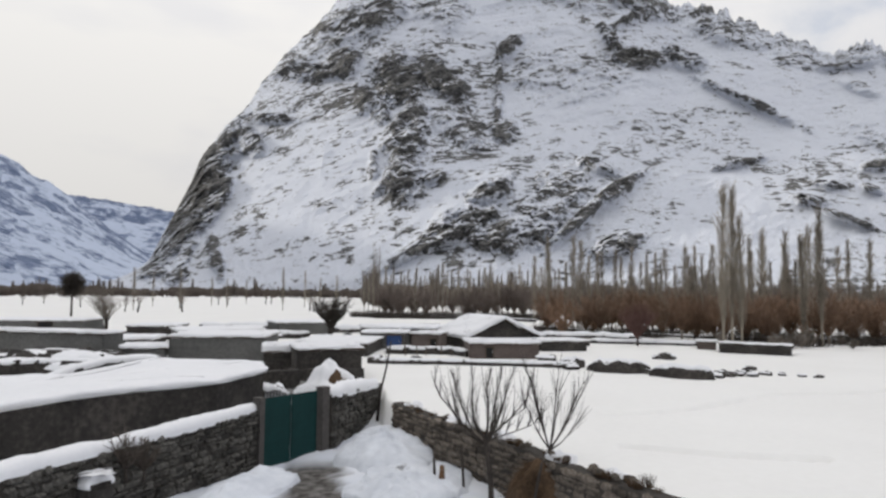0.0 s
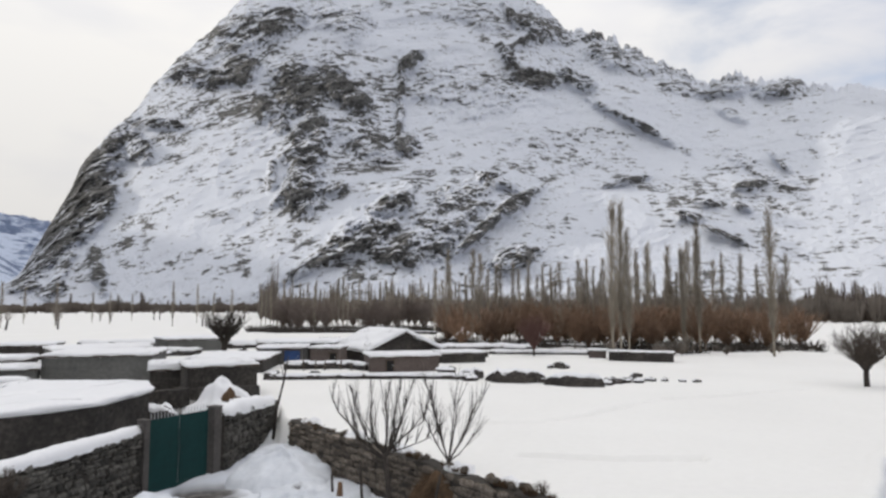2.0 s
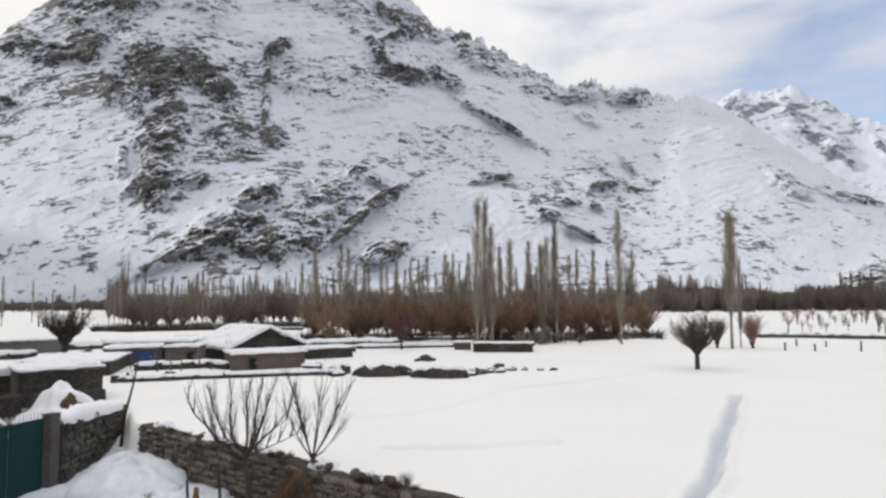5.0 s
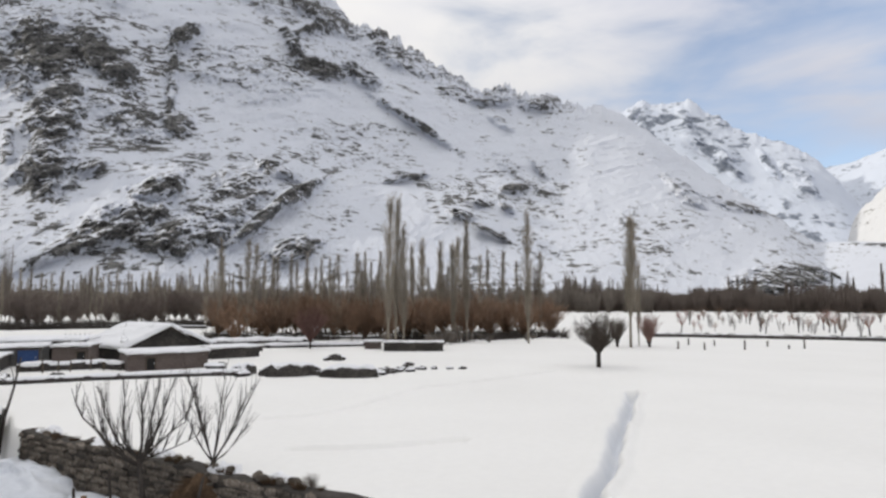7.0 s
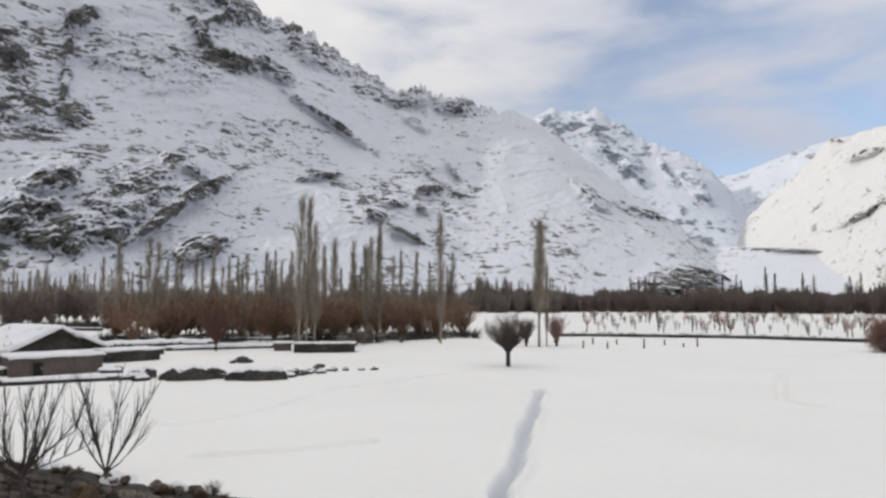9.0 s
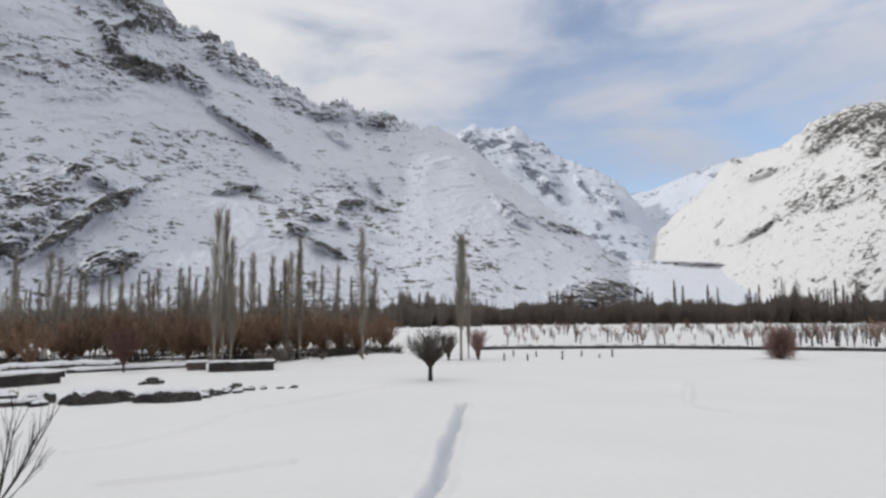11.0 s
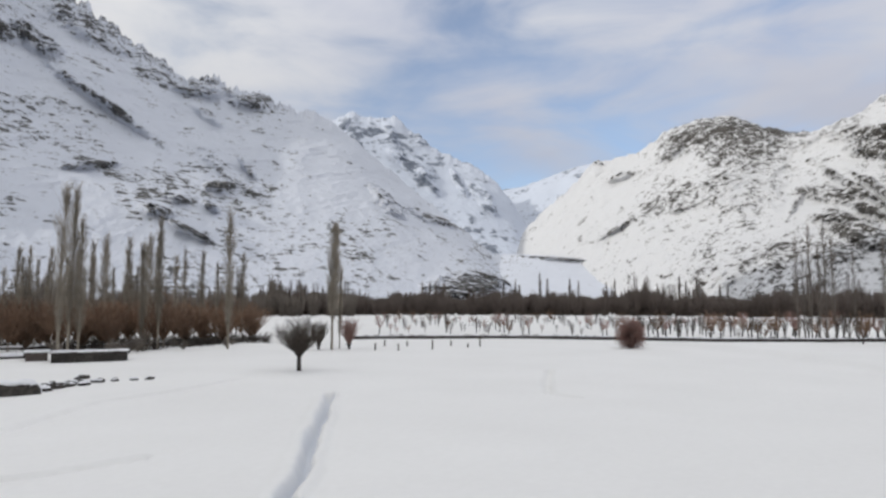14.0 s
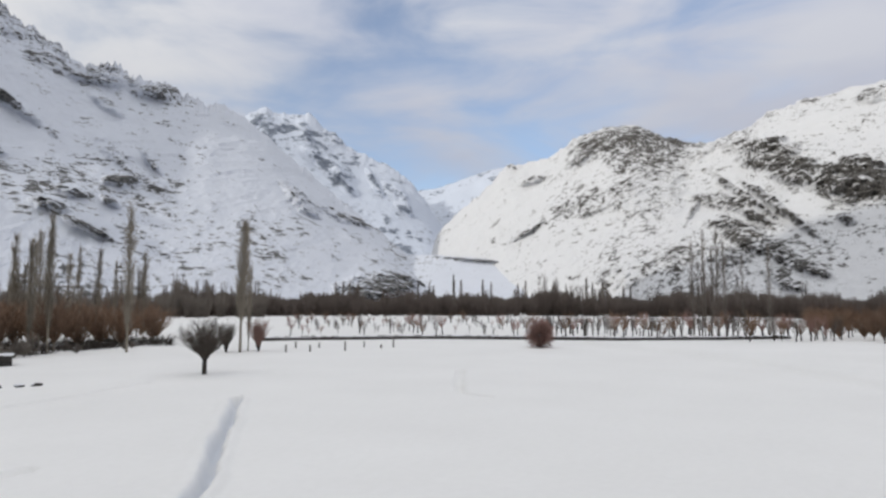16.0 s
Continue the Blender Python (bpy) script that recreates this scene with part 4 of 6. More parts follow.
def lay_stones(parent, a, b, base, ta, tb, side, seed, size=0.3, limit=300, keep=0.97, kinds=STONES):
    """Courses of uneven stones on one face of a wall, each an object."""
    rng = random.Random(seed)
    a, b = Vector(a), Vector(b)
    t = (b - a).normalized()
    nrm = Vector((t.y, -t.x)) * side
    yaw = math.atan2(t.y, t.x)
    L, z, count = (b - a).length, base, 0
    while z < max(ta, tb) and count < limit:
        ch = size * rng.uniform(0.32, 0.8)
        u = rng.uniform(-0.1, 0.1)
        while u < L and count < limit:
            ln = size * (0.45 + 1.5 * rng.random() ** 1.6)
            top = ta + (tb - ta) * min(1, max(0, u / L))
            if z + ch * 0.6 < top and rng.random() < keep:
                p = a + t * (u + ln / 2) + nrm * rng.uniform(-0.05, 0.03)
                s = new("stone", rng.choice(kinds))
                s.parent = parent
                s.matrix_basis = Matrix.LocRotScale((p.x, p.y, z + ch / 2 + rng.uniform(-0.02, 0.02)), Euler((rng.uniform(-0.1, 0.1), rng.uniform(-0.12, 0.12), yaw + rng.uniform(-0.12, 0.12))), (ln * 0.98, 0.20, ch * 0.98))
                count += 1
            u += ln
        z += ch


# ---------------------------------------------------------------- the compound by the lane
front = thing("stone_wall", "rough stone boundary wall with a thick cap of snow", "wall", pose(0, 0, 0))
FRONT = ((-13.2, 8.2), (-10.35, 15.4), (-8.55, 20.4), (-6.95, 24.7))
part("core", wall_core("core", FRONT, (0.74, 0.70, 0.60, 0.60), -1.8, 0.42, MORTAR, 1), front)
part("snow_cap", snow_ridge("snow_cap", [(x, y, z) for (x, y), z in zip(FRONT, (0.72, 0.68, 0.58, 0.57))], 0.62, 0.24, 2), front, "rounded white snow cap")

side_wall = thing("stone_wall", "low stone wall beside the gate, capped with snow", "wall", pose(0, 0, 0))
SIDE = ((-4.75, 27.1), (-4.1, 29.8), (-3.35, 32.9))
part("core", wall_core("core", SIDE, (0.75, 0.6, 0.4), -1.6, 0.45, MORTAR, 3), side_wall)
part("snow_cap", snow_ridge("snow_cap", [(x, y, z) for (x, y), z in zip(SIDE, (0.72, 0.57, 0.36))], 0.75, 0.36, 5), side_wall, "rounded white snow cap")

retain = thing("retaining_wall", "dry-stone retaining wall along the field edge", "wall", pose(0, 0, 0))
RETAIN = ((-1.75, 28.6), (0.1, 25.4), (1.65, 23.0), (2.9, 20.7), (4.4, 18.0), (5.7, 16.2), (8.6, 11.6))
part("core", wall_core("core", [(x - 0.12, y - 0.06) for x, y in RETAIN], (0.16, 0.10, 0.06, 0.08, 0.06, 0.05, 0.05), -1.8, 0.6, MORTAR, 7), retain)

stub = thing("wall_stub", "broken stub of stone wall with a lump of snow", "wall", pose(-9.1, 17.3, YARD + 0.15, 0, 0, 65))
part("stone_base", block("stone_base", 0.7, 0.75, 1.15, DARKWALL, 0.1, 0.05, 3), stub)
part("snow_lump", snow_slab("snow_lump", [(-0.3, -0.2), (0.3, -0.2), (0.3, 0.2), (-0.3, 0.2)], 0.3, 8, 0.10, 0.12), stub, "rounded lump of snow", pose(0, 0, 1.13))

yard_house = thing("yard_house", "long flat-roofed stone outbuilding under deep snow", "house", pose(0, 0, 0))
ROOF = [(-18.0, 11.0), (-14.0, 20.8), (-12.2, 24.3), (-9.3, 27.0), (-8.5, 31.0), (-9.3, 33.8), (-15.6, 35.0), (-15.6, 28.2), (-18.4, 27.2), (-24.0, 20.5)]
bm = bmesh.new()
lo = [bm.verts.new((x, y, -1.6)) for x, y in ROOF]
hi = [bm.verts.new((x, y, 1.16)) for x, y in ROOF]
for i in range(len(ROOF)):
    j = (i + 1) % len(ROOF)
    bm.faces.new((lo[i], lo[j], hi[j], hi[i]))
bm.faces.new(hi)
bmesh.ops.subdivide_edges(bm, edges=bm.edges[:], cuts=12, use_grid_fill=False)
part("wall", bm_mesh("wall", bm, DARKWALL), yard_house)
part("snow_cover", snow_slab("snow_cover", ROOF, 0.24, 3, 0.10), yard_house, "deep white snow blanket", pose(0, 0, 1.14))

# the gate between two posts
GA, GB = Vector((-6.68, 24.5)), Vector((-5.1, 26.65))
gw = (GB - GA).length
gyaw = math.degrees(math.atan2(GB.y - GA.y, GB.x - GA.x))
gate = thing("gate", "closed dark green sheet-metal gate with white spikes on top", "gate", pose(GA.x, GA.y, YARD - 0.33, 0, 0, gyaw))
lw = gw / 2 - 0.02
spike = block("spike", 0.035, 0.02, 0.26, STEEL, 0.004)
for v in spike.vertices:
    if v.co.z > 0.2:
        v.co.x *= 0.2
for side in (0, 1):
    leaf = part("leaf", block("leaf", lw, 0.03, 2.60, GREEN, 0.004, at=(lw / 2, 0, 0.06)), gate, "dark green sheet-metal leaf", pose(side * (gw / 2 + 0.01) + 0.01, 0, 0))
    for u in (0.04, lw - 0.04):
        part("stile", block("stile", 0.06, 0.05, 2.66, GREEN, 0.006, at=(u, -0.008, 0.03)), leaf)
    for z0 in (0.05, 2.61):
        part("rail", block("rail", lw, 0.045, 0.06, GREEN, 0.006, at=(lw / 2, -0.006, z0)), leaf)
    for k in range(9):
        part("spike", spike, leaf, "pale steel spike", pose(0.08 + k * (lw - 0.16) / 8, 0, 2.68))
    if side:
        part("latch", block("latch", 0.12, 0.04, 0.05, GREEN, 0.01, at=(0.08, -0.04, 1.25)), leaf)
for x, y, h, thick in ((GA.x - 0.13, GA.y - 0.12, 2.75, 0.24), (GB.x + 0.2, GB.y + 0.26, 2.8, 0.4)):
    post = thing("gate_post", "square grey concrete gate post beside the lane", "post", pose(x, y, YARD - 0.4, 0, 0, gyaw), "gate posts")
    part("shaft", block("shaft", thick, 0.42, h, CONCRETE, 0.02, 0.006), post)
    part("cap", block("cap", thick + 0.04, 0.46, 0.05, CONCRETE, 0.015, at=(0, 0, h)), post)


def heap(name, label, category, x, y, rx, ry, h, mat, z=None, turn=0, seed=0, n=44, peak=1.6, lump=0.45):
    """A soft mound."""
    v, f = [(0, 0, h)], []
    rings = 16
    for k in range(1, rings + 1):
        u = k / rings
        for i in range(n):
            a = 2 * math.pi * i / n
            w = 1 + lump * noise.noise((math.cos(a) * 1.5 + seed, math.sin(a) * 1.5, u * 1.5)) + lump * 0.18 * noise.noise((math.cos(a) * 4 + seed, math.sin(a) * 4, u * 4))
            v.append((math.cos(a) * rx * u * w, math.sin(a) * ry * u * w, h * (1 - u ** peak) * (1 + 0.5 * lump * noise.noise((math.cos(a) * u * 3, math.sin(a) * u * 3, seed))) - (0.25 if k == rings else 0) + lump * 0.34 * noise.noise((math.cos(a) * rx * u * 2.6 + seed, math.sin(a) * ry * u * 2.6, 3)) + lump * 0.12 * noise.noise((math.cos(a) * rx * u * 7 + seed, math.sin(a) * ry * u * 7, 3))))
    for i in range(n):
        f.append((0, 1 + i, 1 + (i + 1) % n))
    for k in range(rings - 1):
        for i in range(n):
            j = (i + 1) % n
            f.append((1 + k * n + i, 1 + (k + 1) * n + i, 1 + (k + 1) * n + j, 1 + k * n + j))
    ob = new(name, mesh(name, v, f, mat))
    ob.matrix_basis = pose(x, y, gz(x, y) if z is None else z, 0, 0, turn)
    return tagged(ob, label or "x", category or "x")


heap("snow_bank", "heap of cleared snow inside the gate", "snow bank", -2.1, 26.4, 2.0, 3.0, 0.82, YARDSNOW, YARD, 20, 1, 72, 1.6, 0.62)
heap("snow_bank", "long bank of cleared snow along the wall", "snow bank", -6.35, 20.9, 1.0, 2.7, 0.5, YARDSNOW, YARD, -20, 2)
heap("snow_bank", "broad drift of snow beside the lane", "snow bank", -1.2, 21.2, 2.2, 2.6, 0.5, YARDSNOW, YARD, 10, 3, 72, 1.6, 0.65)
stack = thing("haystack", "snow-covered haystack with a bare dark flank", "haystack", pose(-6.0, 34.2, -0.7))
for name, dx, dy, rx, ry, h, mat in (("snow_cover", 0, 0, 1.9, 1.7, 2.1, SNOW), ("hay", 0.55, -0.62, 0.95, 0.95, 1.62, STRAW)):
    o = heap(name, "", "", -6.0, 34.2, rx, ry, h, mat, 0, 0, 4, peak=1.25)
    o.parent, o.matrix_basis = stack, pose(dx, dy, 0)
    del o["label"], o["category"]
brush = thing("root_ball", "brown heap of dry straw and roots on the wall", "straw", pose(2.95, 19.7, YARD))
ball = heap("mound", "", "", 2.95, 19.7, 1.05, 0.75, 1.32, STRAW, YARD, 0, 6, peak=2.6, lump=0.4)
ball.parent, ball.matrix_basis = brush, pose(0, 0, 0)
del ball["label"], ball["category"]
w, g = Wood(), random.Random(4)
for k in range(420):
    a, u = g.uniform(0, 2 * math.pi), g.random() ** 0.6
    p = Vector((math.cos(a) * 0.95 * u, math.sin(a) * 0.7 * u, 1.32 * (1 - u ** 2.6) + 0.03))
    d = Vector((math.cos(a) + g.uniform(-0.6, 0.6), math.sin(a) + g.uniform(-0.6, 0.6), g.uniform(-1.4, 0.3))).normalized()
    w.limb(bend(g, p, d, g.uniform(0.2, 0.55), 2, 0.2, -0.1), 0.012, 0.005)
part("straw", w.mesh("straw", STRAW), brush)

# bare trees by the wall
def apricot(seed, fork, r):
    """A young fruit tree: a leaning stem, bowed limbs from one fork, and long upright shoots."""
    rng = random.Random(seed)
    t, c = Wood(), Wood()
    top = Vector((-0.12, 0, fork))
    t.limb([Vector((0.08, 0, -0.2)), Vector((0.06, 0.02, fork * 0.3)), Vector((-0.02, 0, fork * 0.65)), top], r, r * 0.8, 8)
    limbs = (((-0.55, 0.48), (-0.92, 1.3), (-1.1, 2.0)), ((-0.35, 0.42), (-0.42, 1.2), (-0.3, 2.15)), ((0.1, 0.8), (0.05, 1.5), (0.15, 2.2)), ((0.4, 0.5), (0.62, 1.2), (0.95, 2.1)),
             ((0.5, 0.3), (1.2, 0.8), (1.6, 2.0)), ((0.6, 0.1), (1.3, 0.35), (1.75, 0.5)), ((-0.75, 0.5), (-1.4, 1.3), (-1.65, 2.1)), ((-0.6, 0.1), (-0.9, 0.6), (-0.95, 1.4)), ((0.25, 0.6), (0.3, 1.4), (0.5, 2.2)))
    for i, way in enumerate(limbs):
        deep = rng.uniform(-0.8, 0.8)
        b = [top - Vector((0, 0, 0.03 * i))]
        for k, (x, z) in enumerate(way):
            b.append(top + Vector((x + rng.uniform(-0.05, 0.05), deep * (k + 1) / 3, z)))
        pts = []
        for p, q in zip(b[:-1], b[1:]):
            pts += [p, p.lerp(q, 0.5) + Vector([rng.uniform(-0.05, 0.05) for _ in range(3)])]
        pts.append(b[-1])
        c.limb(pts, r * (0.55 if i not in (5, 7) else 0.3), 0.007, 5)
        for k in range(1, len(pts) - 1):
            for _ in range(5):
                d = Vector((rng.uniform(-0.5, 0.5), rng.uniform(-0.5, 0.5), 1.0)).normalized() * 0.75 + (pts[k + 1] - pts[k]).normalized() * 0.5
                e = bend(rng, pts[k], d.normalized(), rng.uniform(0.35, 1.35), 4, 0.09, 0.08)
                if e[-1].z > fork + 2.35:
                    e = e[:3]
                c.limb(e, 0.0125, 0.0045, 4)
                if rng.random() < 0.5:
                    c.limb(bend(rng, e[1], (d + Vector((rng.uniform(-0.9, 0.9), rng.uniform(-0.9, 0.9), 0.2))).normalized(), 0.35, 2, 0.1, 0.1), 0.007, 0.004)
    return t.mesh("trunk", BARK), c.mesh("crown", BARK)


plant("fruit_tree", "bare young fruit tree with dark spreading branches", "tree", apricot(5, 2.05, 0.085), 1.45, 19.9)


def sapling_meshes(seed, tips, r):
    rng = random.Random(seed)
    t, c = Wood(), Wood()
    t.limb([Vector((0, 0, -0.2)), Vector((0, 0, 0.05)), Vector((0.03, 0, 0.25))], r * 1.3, r, 6)
    for x, z in tips:
        end = Vector((x, rng.uniform(-0.3, 0.3), z))
        mid = end * 0.5 + Vector((x * 0.12, 0, 0.1 * z))
        b = [Vector((0, 0, 0.15)), mid * 0.55, mid, end * 0.78 + mid * 0.02, end]
        c.limb(b, 0.028, 0.006, 5)
        for k in range(1, 4):
            for _ in range(5):
                d2 = ((b[k + 1] - b[k]).normalized() + Vector((rng.uniform(-0.5, 0.5), rng.uniform(-0.5, 0.5), 0.1))).normalized()
                c.limb(bend(rng, b[k].lerp(b[k + 1], rng.random()), d2, rng.uniform(0.3, 0.9), 3, 0.08, 0.05), 0.010, 0.004)
    return t.mesh("trunk", BARK), c.mesh("crown", BARK)


plant("sapling", "bare sapling with long upright shoots on the wall", "tree", sapling_meshes(3, ((-0.75, 2.7), (-0.62, 2.3), (-0.5, 2.1), (-0.85, 1.7), (0.25, 2.6), (0.32, 2.2), (1.2, 2.4), (1.05, 2.2), (0.9, 1.9), (0.95, 1.0), (-0.3, 1.4)), 0.07), 3.3, 19.95, 1.0, 0, 0.1)
for x, y, h, lx in ((0.75, 21.4, 1.5, -0.1), (2.55, 18.9, 1.6, 0.35), (-0.2, 22.1, 0.85, -0.05)):
    w = Wood()
    w.limb([Vector((0, 0, -0.2)), Vector((lx * 0.5, 0, h * 0.5)), Vector((lx, 0.03, h))], 0.05, 0.04, 7)
    ob = new("stake", w.mesh("stake", BARK))
    ob.matrix_basis = pose(x, y, gz(x, y))
    tagged(ob, "dark wooden stake stuck in the snow", "stake", "stakes")
w = Wood()
w.limb([Vector((0, 0, -0.3)), Vector((0.15, 0, 1.2)), Vector((0.42, 0, 2.4)), Vector((0.62, 0, 3.6))], 0.07, 0.03, 8)
w.limb([Vector((0.42, 0, 2.4)), Vector((0.36, 0.1, 2.9)), Vector((0.25, 0.1, 3.3))], 0.025, 0.01, 5)
ob = new("leaning_pole", w.mesh("leaning_pole", BARK))
ob.matrix_basis = pose(-3.1, 31.4, -1.0)
tagged(ob, "leaning dark bare tree stem at the wall end", "pole")
shrub_a = brush_meshes(71, 0.9, 0.5, 26, 4, 0.1, 0.03, 0.009, BARK, DARKTWIG, 0.8, False)
for x, y, z, sc in ((-8.75, 18.3, -0.15, 1.5), (-8.45, 18.75, -0.3, 1.2), (5.3, 16.9, 0.0, 0.5), (-1.3, 22.6, YARD, 0.6)):
    plant("shrub", "small dry twiggy shrub by the stone wall", "shrub", shrub_a, x, y, sc, x * 40, z, "dry shrubs")

# the top of the retaining wall: dry grass, loose stones and patches of snow
tuft = Wood()
g = random.Random(8)
for k in range(70):
    a, u = g.uniform(0, 2 * math.pi), g.random() ** 0.5 * 0.16
    d = Vector((math.cos(a) * g.uniform(0.1, 0.9), math.sin(a) * g.uniform(0.1, 0.9), 1.0)).normalized()
    tuft.limb(bend(g, Vector((math.cos(a) * u, math.sin(a) * u, -0.03)), d, g.uniform(0.12, 0.34), 3, 0.15, -0.12), 0.008, 0.003)
tuft = tuft.mesh("grass_tuft", STRAW)
for k in range(26):
    u = g.random() * 4.999
    i = int(u)
    x, y = Vector(RETAIN[i]).lerp(Vector(RETAIN[i + 1]), u - i) + Vector((-0.12 + g.uniform(-0.25, 0.2), g.uniform(-0.15, 0.15)))
    ob = new("grass_tuft", tuft)
    ob.matrix_basis = Matrix.LocRotScale((x, y, 0.10), Euler((0, 0, g.uniform(0, 6))), [g.uniform(0.45, 0.95)] * 3)
    tagged(ob, "tuft of dry brown grass on the wall top", "grass", "dry grass tufts")
for k in range(16):
    u = g.random() * 4.999
    i = int(u)
    x, y = Vector(RETAIN[i]).lerp(Vector(RETAIN[i + 1]), u - i) + Vector((g.uniform(-0.3, 0.1), g.uniform(-0.1, 0.1)))
    ob = new("loose_stone", g.choice(BROWNSTONES))
    ob.matrix_basis = Matrix.LocRotScale((x, y, 0.16), Euler((g.uniform(-0.2, 0.2), g.uniform(-0.2, 0.2), g.uniform(0, 6))), (g.uniform(0.25, 0.45), g.uniform(0.2, 0.3), g.uniform(0.14, 0.24)))
    tagged(ob, "loose brown stone lying on the wall top", "stone", "loose stones on the wall")
for x, y, rx, ry in ((-1.2, 27.9, 0.35, 0.6), (0.6, 24.9, 0.3, 0.7), (2.15, 22.4, 0.28, 0.6), (3.6, 19.6, 0.28, 0.55), (4.7, 17.9, 0.25, 0.5)):
    heap("snow_patch", "patch of snow on the stone wall", "snow", x, y, rx, ry, 0.16, SNOW, 0.1, 32, int(x * 9), 28, 2.0, 0.5)
w = Wood()
w.limb([Vector((0, 0, -0.1)), Vector((0.0, 0, 0.3)), Vector((0.01, 0, 0.52)), Vector((0.01, 0, 0.72))], 0.12, 0.07, 9)
ob = new("wooden_post", w.mesh("wooden_post", RUSTWOOD))
ob.matrix_basis = pose(0.02, 21.4, YARD + 0.05)
tagged(ob, "short thick orange-brown wooden post in the snow", "post")

# ---------------------------------------------------------------- the village
house("grey plastered flat-roofed house under snow", (-18.3, 43.4), (-12.0, 44.0), 5.5, 1.8, MUDWALL, 0.32, seed=1)
house("low grey shed with a snowy flat roof", (-20.5, 41.5), (-18.1, 42.3), 3.0, 1.15, MUDWALL, 0.35, seed=2)
house("dark stone house with snow along its roof", (-8.2, 36.8), (-4.7, 38.0), 3.5, 1.75, DARKWALL, 0.26, seed=3, z=-0.15)
house("small dark hut heaped with snow", (-11.0, 40.0), (-8.6, 40.6), 3.0, 1.2, DARKWALL, 0.75, seed=4)
house("long grey flat-roofed house under snow", (-33.0, 45.6), (-22.7, 43.4), 2.0, 1.98, MUDWALL, 0.3, seed=5)
house("grey house far back with a snowed roof", (-52.0, 70.5), (-40.0, 72.0), 6.0, 1.35, MUDWALL, 0.35, ((0.68, 1.6, 1.3, 0.0, DARK),), seed=6)
house("low dark house with deep snow", (-7.6, 62.0), (-1.0, 60.5), 6.0, 1.5, DARKWALL, 0.4, seed=7)
house("grey shed with a blue door", (-7.2, 57.2), (-3.3, 57.0), 4.0, 1.35, MUDWALL, 0.25, ((0.76, 1.4, 1.15, 0.05, BLUE),), seed=8)
house("reddish shed half buried in snow", (-2.7, 56.4), (-0.3, 55.8), 3.0, 1.35, BRICKRED, 0.3, ((0.8, 0.6, 0.8, 0.2, DARK),), seed=9)
house("brown stone hut with snow on its flat roof", (2.1, 49.2), (7.4, 49.7), 4.0, 1.15, BRICKRED, 0.3, ((0.28, 0.6, 0.8, 0.1, DARK),), seed=10)
house("low dark stone shed with a snowy roof", (8.5, 56.0), (12.6, 56.7), 3.0, 0.85, DARKWALL, 0.25, seed=11)
house("low dark shelter under the poplars", (24.1, 56.6), (29.1, 54.1), 2.0, 0.82, DARKWALL, 0.09, seed=12)
house("small pale shed beside the poplars", (23.4, 59.7), (24.9, 59.1), 2.0, 0.7, BRICKRED, 0.2, seed=27)

house("dark long house with a wide snow roof", (-11.7, 50.4), (-5.8, 50.0), 8.0, 0.95, DARKWALL, 0.25, seed=13)
house("grey house far back under snow", (-30.9, 63.4), (-26.4, 64.0), 5.0, 1.3, DARKWALL, 0.3, seed=14)
house("grey long house with a snow roof", (-24.2, 59.5), (-17.4, 63.5), 6.0, 1.1, MUDWALL, 0.35, seed=15)
house("grey shed behind the village trees", (-8.3, 66.5), (-2.6, 67.4), 4.0, 1.3, DARKWALL, 0.35, seed=16)
house("grey house far back under snow", (-18.4, 73.0), (-13.2, 76.0), 5.0, 1.3, MUDWALL, 0.35, seed=17)
house("small dark shed in the snow", (-23.5, 72.4), (-20.4, 73.0), 3.0, 0.8, DARKWALL, 0.3, seed=18)
house("small dark shed in the snow", (-16.0, 48.8), (-13.4, 49.4), 3.0, 0.9, DARKWALL, 0.4, seed=19)
house("small dark hut heaped with snow", (-27.2, 52.0), (-23.5, 52.5), 4.0, 0.9, DARKWALL, 0.45, seed=20)

gable = thing("gabled_house", "house with a snow-covered pitched roof", "house", pose(-0.4, 63.1, -0.1, 0, 0, -66), "")
bm = bmesh.new()
L, D2, E2, T2 = 6.5, 7.0, 1.15, 2.65
for x in (0, L):
    bm.faces.new([bm.verts.new(c) for c in ((x, 0, 0), (x, D2, 0), (x, D2, E2), (x, D2 / 2, T2), (x, 0, E2))])
bm.verts.ensure_lookup_table()
for i, j in ((0, 1), (1, 2), (2, 3), (3, 4), (4, 0)):
    bm.faces.new((bm.verts[i], bm.verts[j], bm.verts[5 + j], bm.verts[5 + i]))
bmesh.ops.recalc_face_normals(bm, faces=bm.faces[:])
part("wall", bm_mesh("wall", bm, DARKWALL), gable)
for s in (0, 1):
    ang = math.degrees(math.atan2(T2 - E2, D2 / 2))
    slope = math.hypot(D2 / 2, T2 - E2) + 0.4
    m = pose(-0.4, -0.36, E2 - 0.12, ang) if s == 0 else pose(L + 0.4, D2 + 0.36, E2 - 0.12, ang, 0, 180)
    part("roof", block("roof", L + 0.8, slope, 0.1, WOOD, 0.02, at=((L + 0.8) / 2, slope / 2, 0)), gable, "", m)
    part("snow_cover", snow_slab("snow_cover", [(0, 0), (L + 0.8, 0), (L + 0.8, slope), (0, slope)], 0.32, 20 + s, 0.08), gable, "smooth white snow", m @ pose(0, 0, 0.1))


